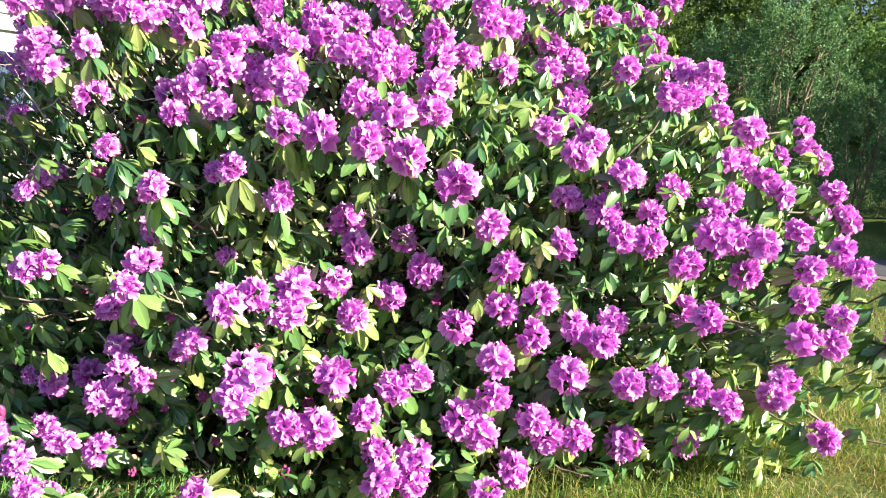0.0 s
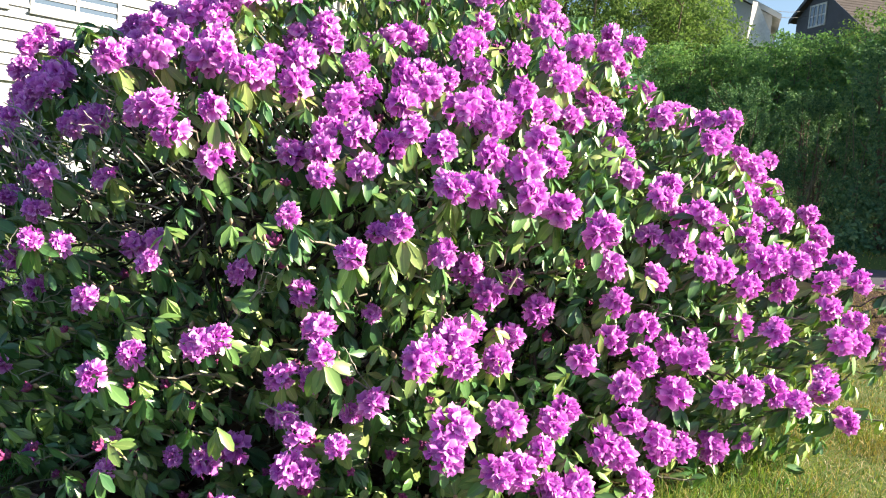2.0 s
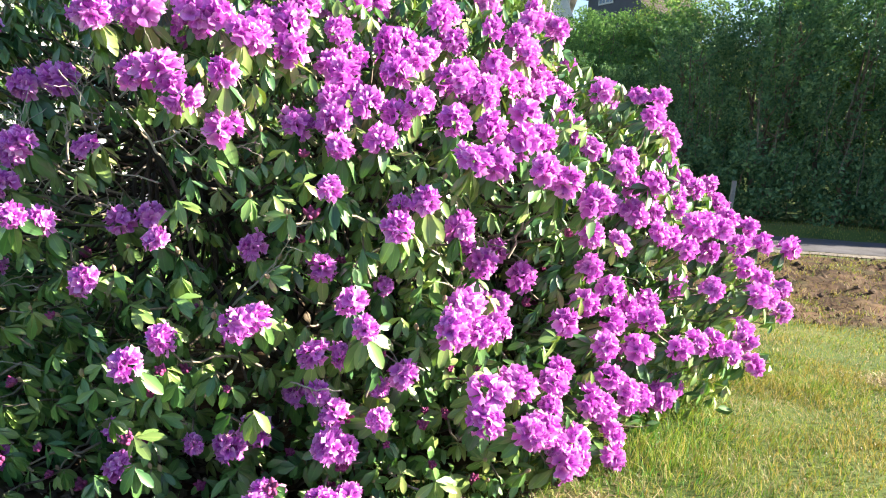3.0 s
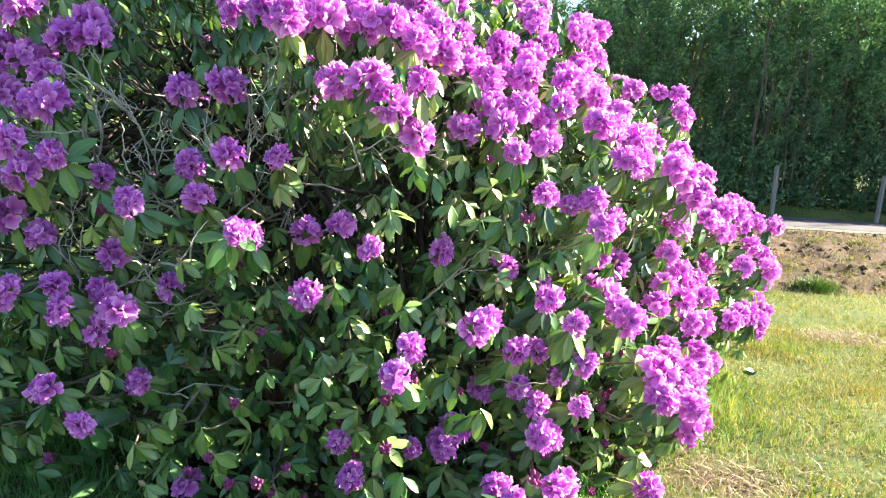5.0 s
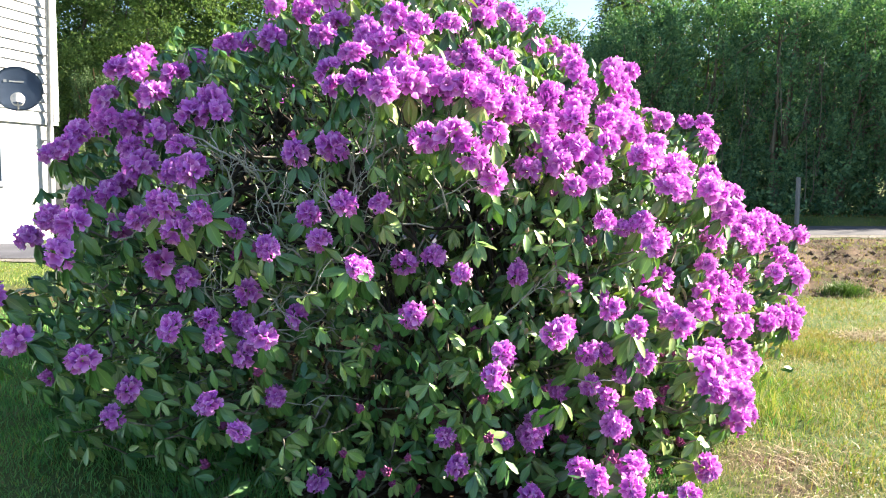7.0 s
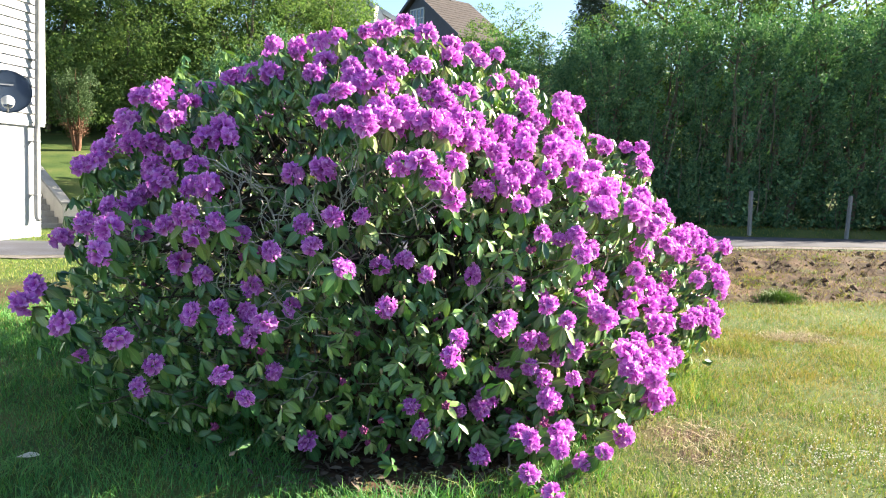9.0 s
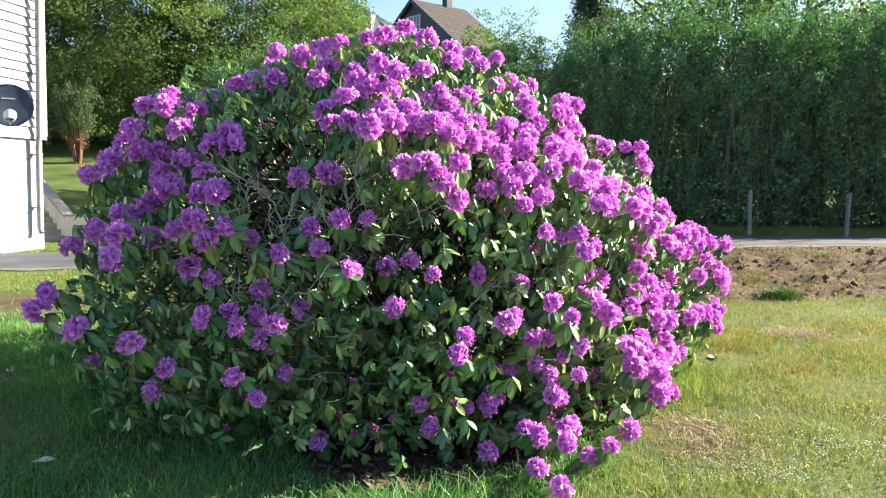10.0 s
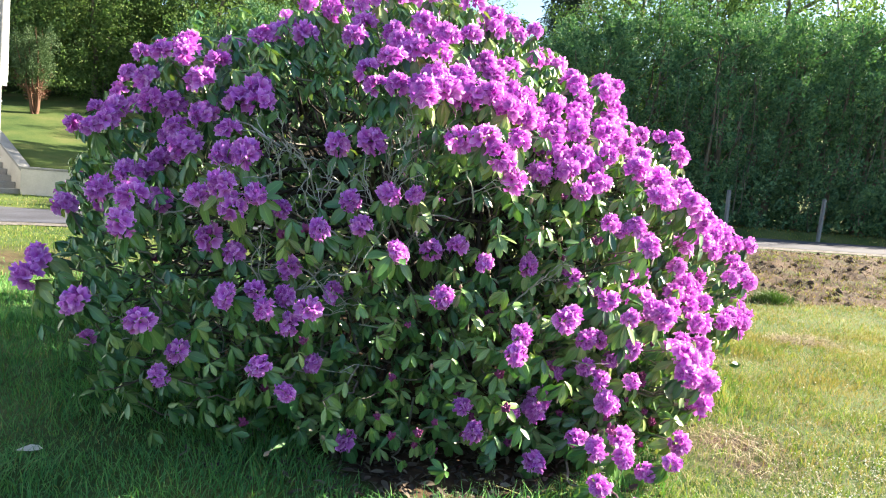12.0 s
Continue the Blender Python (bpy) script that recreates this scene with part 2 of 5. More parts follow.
turf, turf_h = ground_ramp(0.7, 45, [(0.026, 0.056, 0.013), (0.05, 0.09, 0.021), (0.088, 0.12, 0.031), (0.155, 0.15, 0.058)])
soil, soil_h = ground_ramp(1.9, 16, [(0.016, 0.009, 0.006), (0.042, 0.024, 0.015), (0.085, 0.05, 0.03), (0.135, 0.086, 0.05)])
share = nt.nodes.new("ShaderNodeAttribute")
share.attribute_name = "soil"
patchy = nt.nodes.new("ShaderNodeTexNoise")
patchy.inputs["Scale"].default_value, patchy.inputs["Detail"].default_value = 5.0, 6
nt.links.new(gco.outputs["Object"], patchy.inputs["Vector"])
edge = nt.nodes.new("ShaderNodeMath")
edge.operation = "MULTIPLY_ADD"
edge.inputs[1].default_value = 2.2
nt.links.new(share.outputs["Fac"], edge.inputs[0])
sub = nt.nodes.new("ShaderNodeMath")
sub.operation = "SUBTRACT"
sub.inputs[0].default_value = 0.0
nt.links.new(patchy.outputs[0], sub.inputs[1])
nt.links.new(sub.outputs[0], edge.inputs[2])
clampn = nt.nodes.new("ShaderNodeClamp")
nt.links.new(edge.outputs[0], clampn.inputs[0])
gm = nt.nodes.new("ShaderNodeMix")
gm.data_type = "RGBA"
nt.links.new(clampn.outputs[0], gm.inputs[0])
nt.links.new(turf, gm.inputs[6])
nt.links.new(soil, gm.inputs[7])
nt.links.new(gm.outputs[2], gpr.inputs["Base Color"])
gb = nt.nodes.new("ShaderNodeBump")
gb.inputs["Strength"].default_value, gb.inputs["Distance"].default_value = 0.8, 0.03
nt.links.new(soil_h, gb.inputs["Height"])
nt.links.new(gb.outputs[0], gpr.inputs["Normal"])


# ---- mesh helpers ----
def mesh_np(name, verts, faces, mats, uv=None, smooth=True, mat_index=None, tone=None):
    """A mesh from arrays: verts (n, 3), faces (m, k) of one size."""
    verts, faces = np.asarray(verts, np.float32), np.asarray(faces, np.int32)
    me = bpy.data.meshes.new(name)
    me.vertices.add(len(verts))
    me.vertices.foreach_set("co", verts.ravel())
    k = faces.shape[1]
    me.loops.add(faces.size)
    me.loops.foreach_set("vertex_index", faces.ravel())
    me.polygons.add(len(faces))
    me.polygons.foreach_set("loop_start", np.arange(0, faces.size, k, dtype=np.int32))
    me.polygons.foreach_set("loop_total", np.full(len(faces), k, np.int32))
    for m in mats if isinstance(mats, (list, tuple)) else [mats]:
        me.materials.append(m)
    if mat_index is not None:
        me.polygons.foreach_set("material_index", np.asarray(mat_index, np.int32))
    if uv is not None:
        layer = me.uv_layers.new(name="UVMap")
        layer.data.foreach_set("uv", np.asarray(uv, np.float32)[faces.ravel()].ravel())
    if tone is not None:
        me.attributes.new("tone", "FLOAT", "POINT").data.foreach_set("value", np.asarray(tone, np.float32))
    me.polygons.foreach_set("use_smooth", np.full(len(faces), smooth, bool))
    me.update(calc_edges=True)
    me.validate()
    return me


def link_part(name, me, parent, label="", m=None):
    ob = new(name, me)
    ob.parent = parent
    if m is not None:
        ob.matrix_basis = m
    return tagged(ob, label=label)


def part(name, bm, mat, parent, label="", smooth=False):
    me = bpy.data.meshes.new(name)
    bmesh.ops.recalc_face_normals(bm, faces=bm.faces[:])
    bm.to_mesh(me)
    bm.free()
    me.materials.append(mat)
    if smooth:
        me.polygons.foreach_set("use_smooth", np.ones(len(me.polygons), bool))
    return link_part(name, me, parent, label)


def empty(name, place, label, category, group="", kind="", turn=0.0):
    e = new(name)
    e.matrix_basis = pose(*place, 0, 0, turn)
    return tagged(e, label, category, group, kind)


def box_bm(x0, x1, y0, y1, z0, z1, bevel=0.0, bm=None):
    own = bm is None
    bm = bm or bmesh.new()
    vs = bmesh.ops.create_cube(bm, size=1)["verts"]
    bmesh.ops.transform(bm, matrix=Matrix.Translation(((x0 + x1) / 2, (y0 + y1) / 2, (z0 + z1) / 2)) @ Matrix.Diagonal((x1 - x0, y1 - y0, z1 - z0, 1)), verts=vs)
    if bevel and own:
        bmesh.ops.bevel(bm, geom=bm.edges[:], offset=bevel, segments=2, affect="EDGES", profile=0.6)
    return bm


def frames_from(axes):
    """Right-handed frames (n, 3, 3) whose third column is each axis."""
    a = axes / np.linalg.norm(axes, axis=1, keepdims=True)
    ref = np.where(np.abs(a[:, 2:3]) > 0.9, [[1.0, 0, 0]], [[0, 0, 1.0]])
    x = np.cross(ref, a)
    x /= np.linalg.norm(x, axis=1, keepdims=True)
    return np.stack([x, np.cross(a, x), a], 2)


def rot_z(a):
    c, s, o, z = np.cos(a), np.sin(a), np.ones_like(a), np.zeros_like(a)
    return np.stack([np.stack([c, -s, z], 1), np.stack([s, c, z], 1), np.stack([z, z, o], 1)], 1)


def rot_y(a):
    c, s, o, z = np.cos(a), np.sin(a), np.ones_like(a), np.zeros_like(a)
    return np.stack([np.stack([c, z, s], 1), np.stack([z, o, z], 1), np.stack([-s, z, c], 1)], 1)


def scatter(template_v, template_f, turns, scales, places):
    """Copies of one small template (k, 3) at many turns (n, 3, 3), scales (n,) or (n, 3), and places (n, 3)."""
    n, k = len(places), len(template_v)
    scales = np.asarray(scales)
    tv = template_v[None] * (scales[:, None, None] if scales.ndim == 1 else scales[:, None, :])
    v = np.einsum("nij,nkj->nki", turns, tv) + places[:, None]
    f = template_f[None] + (np.arange(n) * k)[:, None, None]
    return v.reshape(-1, 3), f.reshape(-1, template_f.shape[1])


def tube(points, radii, sides=6):
    """A tapering tube along points, as quads."""
    p, r = np.asarray(points, float), np.asarray(radii, float)
    d = np.gradient(p, axis=0)
    fr = frames_from(d + 1e-9)
    ref = fr[0][:, 0]
    ring = []
    for i in range(len(p)):
        a = d[i] / np.linalg.norm(d[i])
        x = ref - a * (ref @ a)
        x /= np.linalg.norm(x)
        ref = x
        y = np.cross(a, x)
        t = np.linspace(0, 2 * np.pi, sides, endpoint=False)
        ring.append(p[i] + r[i] * (np.cos(t)[:, None] * x + np.sin(t)[:, None] * y))
    v = np.concatenate(ring)
    i, j = np.meshgrid(np.arange(len(p) - 1), np.arange(sides), indexing="ij")
    a, b = i * sides + j, i * sides + (j + 1) % sides
    return v, np.stack([a, b, b + sides, a + sides], -1).reshape(-1, 4)


def merged(parts):
    vs, fs, n = [], [], 0
    for v, f in parts:
        vs.append(v)
        fs.append(f + n)
        n += len(v)
    return np.concatenate(vs), np.concatenate(fs)


def crooked(a, b, steps, wander, rng, sag=0.0):
    """A wandering way from a to b."""
    a, b = np.asarray(a, float), np.asarray(b, float)
    t = np.linspace(0, 1, steps)[:, None]
    line = a + (b - a) * t
    off = np.cumsum(rng.normal(0, wander, (steps, 3)), 0)
    off -= t * off[-1]
    line += off
    line[:, 2] += sag * np.sin(np.pi * t[:, 0])
    return line


def smooth_step(x):
    x = np.clip(x, 0, 1)
    return x * x * (3 - 2 * x)


def wave_noise(x, y, seed, scale):
    """Cheap smooth noise from a few turned waves, about -1 to 1."""
    rng = np.random.default_rng(seed)
    out = 0
    for _ in range(7):
        a, ph, k = rng.uniform(0, 6.283), rng.uniform(0, 6.283), rng.uniform(0.6, 1.7) / scale
        out = out + np.sin(k * 6.283 * (x * np.cos(a) + y * np.sin(a)) + ph)
    return out / 4.0


# ---- ground, road ----
BUSH = np.array([-3.0, 4.7, 0.0])


def road_near(x):
    return 12.8 + 0.07 * (x + 2)


def road_z(x):
    return np.clip((x + 9) * 0.0286, 0.0, 0.43)


def height(x, y):
    x, y = np.asarray(x, float), np.asarray(y, float)
    yn, zr = road_near(x), road_z(x)
    z = zr * smooth_step((y - (yn - 4.4)) / 4.2)
    bank = smooth_step((y - (yn - 4.6)) / 0.5) * (1 - smooth_step((y - (yn - 0.5)) / 0.4)) * smooth_step((x - 0.3) / 1.5)
    z = z + bank * (0.045 * wave_noise(x, y * 2.2, 3, 1.3) + 0.035 * wave_noise(x, y * 2.6, 4, 0.6) + 0.02 * wave_noise(x, y * 1.5, 6, 0.4))
    z = z + 0.18 * smooth_step((y - yn - 3.6) / 0.9) * smooth_step((x + 6) / 3)
    hill = 0.62 + 0.2 * np.minimum(y - 19.6, 90) + 0.25 * wave_noise(x, y, 8, 14)
    rise = np.where(x < -10.4, 19.5 + np.clip(-10.4 - x, 0, 4) * 1.22, 19.45)
    z = np.where(y > rise, np.maximum(z, z + (hill - z) * smooth_step((y - rise) / np.where(x < -4, 0.25, 5.0))), z)
    near = np.exp(-((x + 2) ** 2 + (y - 3) ** 2) / 150)
    return z + near * 0.012 * wave_noise(x, y, 5, 0.9)


def bush_foot(x, y):
    """Metres outside the line where the bush meets the lawn."""
    a = np.degrees(np.arctan2(y - BUSH[1], x - BUSH[0]))
    return np.hypot(x - BUSH[0], y - BUSH[1]) - (2.1 + 1.1 * np.exp(-(((a + 98) / 22) ** 2)) + 0.3 * np.exp(-((a / 25) ** 2)))


def soil_share(x, y):
    yn = road_near(x)
    bank = smooth_step((y - (yn - 4.9)) / 0.8) * (1 - smooth_step((y - (yn - 0.3)) / 0.5)) * smooth_step((x + 1.0) / 2.0)
    s = bank * (0.74 + 0.2 * wave_noise(x, y * 1.6, 11, 1.6))
    s = np.maximum(s, 1.0 * (1 - smooth_step((bush_foot(x, y) + 0.5) / 0.4)))
    for px, py, r, k in ((1.7, 6.05, 0.48, 1.0), (-1.45, 2.35, 0.4, 0.68), (-2.9, 1.5, 0.5, 0.35), (3.4, 8.0, 0.8, 0.3), (-1.35, 2.75, 0.45, 0.75), (-7.8, 8.8, 2.0, 0.62)):
        s = np.maximum(s, k * np.exp(-((x - px) ** 2 + ((y - py) * 1.4) ** 2) / r**2))
    return np.clip(s, 0, 1)


def axis_steps(lo, hi, near_lo, near_hi, step, grow=1.25):
    mid = list(np.arange(near_lo, near_hi + 1e-6, step))
    out, s = [], step
    while (out[-1] if out else near_hi) < hi:
        s *= grow
        out.append((out[-1] if out else near_hi) + s)
    low, s = [], step
    while (low[-1] if low else near_lo) > lo:
        s *= grow
        low.append((low[-1] if low else near_lo) - s)
    return np.array(low[::-1] + mid + out)


gx, gy = axis_steps(-900, 900, -12, 13, 0.16), axis_steps(-600, 1200, -1, 20.5, 0.16)
GX, GY = np.meshgrid(gx, gy, indexing="ij")
gv = np.stack([GX, GY, height(GX, GY)], -1).reshape(-1, 3)
gi = np.arange(len(gx) * len(gy)).reshape(len(gx), len(gy))
gf = np.stack([gi[:-1, :-1], gi[1:, :-1], gi[1:, 1:], gi[:-1, 1:]], -1).reshape(-1, 4)
gme = mesh_np("ground", gv, gf, ground_mat)
attr = gme.attributes.new("soil", "FLOAT", "POINT")
attr.data.foreach_set("value", soil_share(gv[:, 0], gv[:, 1]).astype(np.float32))
tagged(new("ground", gme), "sunlit mown lawn with dry straw patches and a bare earth bank", "lawn", kind="structure")

rx = axis_steps(-200, 200, -14, 20, 0.5, 1.15)
rows_r = []
for off in np.linspace(0.5, 3.4, 9):
    wob = 0.06 * wave_noise(rx, rx * 0, 21, 1.3) if off < 0.6 or off > 3.3 else 0
    rows_r.append(np.stack([rx, road_near(rx) + off + wob, road_z(rx) + 0.02 + 0.03 * np.sin(np.pi * off / 3.4)], -1))
rv = np.stack(rows_r, 1)
top = rv.reshape(-1, 3)
ri = np.arange(len(top)).reshape(rv.shape[:2])
rf = np.stack([ri[:-1, :-1], ri[1:, :-1], ri[1:, 1:], ri[:-1, 1:]], -1).reshape(-1, 4)
tagged(new("road", mesh_np("road", top, rf, asphalt_mat)), "narrow grey asphalt lane with a pale gravelly edge", "road", kind="structure")
for name, off0, off1 in (("road_verge", 0.12, 0.56),):
    vv = np.stack([np.stack([rx, road_near(rx) + o + 0.1 * wave_noise(rx, rx * 0 + o, 22, 0.9), road_z(rx) + 0.014 + (0.012 if o > 0.3 else 0)], -1) for o in (off0, (off0 + off1) / 2, off1)], 1)
    vi = np.arange(len(rx) * 3).reshape(len(rx), 3)
    vf = np.stack([vi[:-1, :-1], vi[1:, :-1], vi[1:, 1:], vi[:-1, 1:]], -1).reshape(-1, 4)
    tagged(new(name, mesh_np(name, vv.reshape(-1, 3), vf, gravel_mat)), "thin strip of pale gravel along the lane", "gravel", kind="structure")

# ---- rhododendron ----
# flower heads, tier by tier from the ground up: x, y, z
ground_heads = [(-2.91, 2.10, 0.12), (-2.33, 1.95, 0.12), (-1.20, 3.27, 0.12), (-3.92, 2.32, 0.14), (-1.93, 2.32, 0.15), (-2.74, 1.65, 0.18), (-1.41, 3.01, 0.18), (-1.20, 3.46, 0.18), (-2.70, 1.34, 0.19), (-1.50, 2.89, 0.20), (-2.49, 1.92, 0.22), (-2.25, 1.84, 0.22), (-2.37, 2.18, 0.23), (-0.72, 4.32, 0.24), (-2.68, 2.12, 0.25), (-2.45, 2.07, 0.27), (-2.66, 1.91, 0.27), (-1.43, 3.03, 0.28), (-3.27, 2.11, 0.28), (-0.87, 3.90, 0.30), (-1.54, 2.92, 0.30), (-1.12, 3.60, 0.33), (-1.02, 3.70, 0.33), (-3.02, 2.23, 0.35), (-2.89, 2.27, 0.35)]
ankle_heads = [(-1.29, 3.30, 0.37), (-2.82, 2.39, 0.38), (-0.15, 4.60, 0.38), (-2.42, 2.30, 0.38), (-3.32, 2.18, 0.40), (-2.48, 2.24, 0.41), (-1.16, 3.51, 0.41), (-1.36, 3.24, 0.42), (-4.90, 2.44, 0.44), (-1.63, 2.64, 0.44), (-1.58, 2.87, 0.46), (-1.68, 2.52, 0.46), (-4.26, 2.07, 0.48), (-2.48, 2.33, 0.52), (-5.35, 2.89, 0.52), (-2.29, 2.31, 0.52), (-2.69, 2.51, 0.52), (-1.26, 3.33, 0.53), (-1.87, 2.43, 0.54), (-1.57, 3.02, 0.55), (-4.12, 2.33, 0.56), (-0.48, 4.02, 0.57), (-2.56, 2.37, 0.58), (-1.74, 2.83, 0.58), (-4.81, 2.38, 0.59)]
knee_heads = [(-2.34, 2.52, 0.59), (-1.54, 3.13, 0.59), (-4.39, 2.10, 0.60), (-0.34, 4.25, 0.60), (-1.08, 3.66, 0.61), (-0.84, 3.76, 0.62), (-0.60, 3.96, 0.63), (-1.86, 2.49, 0.63), (-0.72, 3.85, 0.64), (-0.34, 4.37, 0.66), (-2.23, 2.49, 0.66), (-1.31, 3.38, 0.67), (0.12, 5.02, 0.68), (-2.48, 2.39, 0.74), (-2.59, 2.34, 0.75), (-1.01, 3.81, 0.76), (-4.99, 2.31, 0.76), (-3.15, 1.89, 0.76), (-1.25, 3.59, 0.76), (-4.27, 2.29, 0.78), (-1.52, 3.37, 0.78), (-1.86, 3.05, 0.79), (-1.14, 3.78, 0.81), (-5.32, 2.44, 0.82), (-1.92, 2.72, 0.82)]
low_heads = [(-3.08, 2.03, 0.83), (-1.89, 3.34, 0.84), (-1.02, 3.92, 0.85), (-4.39, 2.24, 0.86), (-1.41, 3.55, 0.86), (0.05, 4.89, 0.86), (-0.17, 4.46, 0.86), (-2.05, 2.50, 0.86), (-5.64, 2.78, 0.87), (-4.17, 2.19, 0.88), (-0.27, 4.33, 0.89), (-2.04, 2.64, 0.89), (-2.37, 2.27, 0.89), (-2.02, 2.83, 0.90), (-2.82, 2.10, 0.90), (-4.28, 2.41, 0.90), (-0.81, 4.24, 0.90), (-2.02, 3.08, 0.91), (-2.77, 2.15, 0.92), (-4.58, 2.24, 0.92), (-0.63, 4.05, 0.93), (-1.27, 3.65, 0.93), (-4.03, 2.44, 0.93), (-4.44, 2.34, 0.94), (-0.17, 4.61, 0.96)]
waist_heads = [(-5.63, 2.95, 0.96), (-2.45, 2.39, 0.97), (-2.39, 2.76, 0.98), (-3.48, 2.19, 0.98), (-1.77, 3.42, 0.98), (-0.34, 4.49, 1.03), (-4.27, 2.52, 1.04), (-1.41, 3.55, 1.05), (-1.98, 3.17, 1.07), (-2.63, 2.55, 1.07), (-4.56, 2.55, 1.10), (-1.92, 3.43, 1.11), (-0.60, 4.43, 1.11), (-2.92, 2.51, 1.13), (-0.79, 4.12, 1.15), (0.06, 4.87, 1.15), (-0.35, 4.63, 1.16), (-3.24, 2.29, 1.16), (-0.15, 4.77, 1.17), (-6.05, 5.16, 1.17), (-2.10, 3.21, 1.17), (-4.70, 2.56, 1.17), (-3.72, 2.28, 1.18), (-1.24, 3.74, 1.18), (-3.50, 2.49, 1.19)]
middle_heads = [(-3.75, 2.14, 1.21), (-5.61, 3.39, 1.22), (-3.36, 2.48, 1.22), (-0.94, 4.00, 1.23), (-5.12, 2.44, 1.23), (-1.44, 3.43, 1.24), (-1.01, 3.87, 1.25), (-0.26, 4.80, 1.26), (-5.39, 3.42, 1.26), (-0.72, 4.26, 1.27), (-0.54, 4.41, 1.27), (-2.07, 2.76, 1.28), (-4.14, 2.20, 1.29), (-0.65, 4.33, 1.29), (-2.28, 2.30, 1.30), (-3.92, 2.33, 1.31), (-5.02, 3.09, 1.31), (-6.00, 5.67, 1.32), (-0.43, 4.65, 1.32), (-1.15, 3.95, 1.34), (-4.33, 2.54, 1.35), (-1.01, 4.17, 1.35), (-2.33, 2.63, 1.36), (-5.33, 2.95, 1.36), (-0.81, 4.48, 1.38)]
chest_heads = [(-1.31, 3.87, 1.38), (-5.52, 4.51, 1.38), (-2.22, 2.62, 1.39), (-0.34, 5.35, 1.40), (-4.76, 2.45, 1.40), (-4.47, 2.36, 1.43), (-3.97, 2.45, 1.43), (-2.55, 2.27, 1.43), (-1.46, 3.16, 1.43), (-0.79, 4.66, 1.45), (-1.00, 4.39, 1.47), (-4.64, 2.39, 1.47), (-5.22, 3.06, 1.48), (-0.61, 4.94, 1.48), (-3.80, 2.25, 1.49), (-5.14, 3.34, 1.49), (-3.63, 2.43, 1.49), (-1.17, 4.09, 1.49), (-1.63, 3.03, 1.51), (-0.43, 5.33, 1.53), (-1.05, 3.94, 1.53), (-0.70, 4.92, 1.55), (-5.06, 3.35, 1.55), (-1.73, 2.89, 1.56), (-1.95, 2.84, 1.57)]
shoulder_heads = [(-2.04, 2.72, 1.58), (-2.60, 2.60, 1.58), (-1.26, 3.83, 1.59), (-4.91, 3.16, 1.60), (-4.66, 2.75, 1.61), (-3.07, 2.49, 1.62), (-4.53, 2.54, 1.62), (-2.45, 2.72, 1.63), (-0.83, 4.88, 1.64), (-0.87, 4.76, 1.64), (-1.24, 3.91, 1.66), (-2.83, 2.73, 1.66), (-1.84, 3.17, 1.68), (-2.66, 2.72, 1.69), (-1.45, 3.84, 1.69), (-5.49, 3.39, 1.71), (-1.74, 3.32, 1.71), (-4.05, 2.66, 1.72), (-5.34, 4.53, 1.72), (-5.99, 5.17, 1.73), (-1.99, 3.11, 1.73), (-4.96, 3.09, 1.75), (-5.40, 3.38, 1.75), (-2.15, 2.86, 1.75), (-3.86, 2.62, 1.76)]
upper_heads = [(-1.55, 4.18, 1.78), (-2.54, 2.83, 1.79), (-0.83, 4.96, 1.80), (-3.29, 2.35, 1.82), (-2.32, 2.93, 1.82), (-1.84, 3.46, 1.83), (-5.37, 3.52, 1.84), (-3.07, 2.45, 1.84), (-4.83, 3.35, 1.85), (-5.80, 5.01, 1.87), (-0.90, 4.64, 1.87), (-5.31, 4.03, 1.87), (-5.01, 3.32, 1.88), (-2.04, 3.27, 1.89), (-2.70, 2.93, 1.91), (-1.05, 4.34, 1.92), (-2.05, 3.41, 1.92), (-4.61, 2.98, 1.92), (-2.47, 3.12, 1.95), (-2.79, 3.10, 1.97), (-1.81, 3.96, 1.97), (-2.92, 2.87, 1.99), (-2.16, 3.42, 2.00), (-4.50, 2.99, 2.00), (-1.90, 3.75, 2.01)]
high_heads = [(-1.76, 4.32, 2.01), (-3.06, 2.78, 2.02), (-3.62, 2.43, 2.03), (-4.83, 3.06, 2.03), (-1.65, 4.43, 2.03), (-5.18, 3.40, 2.03), (-2.40, 3.28, 2.05), (-1.37, 4.48, 2.05), (-0.98, 4.60, 2.06), (-1.11, 4.64, 2.07), (-3.49, 2.58, 2.07), (-3.19, 2.67, 2.08), (-2.03, 3.67, 2.09), (-3.29, 2.66, 2.09), (-3.74, 2.67, 2.09), (-1.27, 4.94, 2.10), (-2.57, 3.37, 2.11), (-2.38, 3.46, 2.11), (-3.09, 2.92, 2.12), (-2.96, 2.99, 2.13), (-5.47, 4.47, 2.13), (-2.80, 3.25, 2.15), (-4.76, 3.27, 2.16), (-1.81, 4.43, 2.16), (-3.51, 2.76, 2.17)]
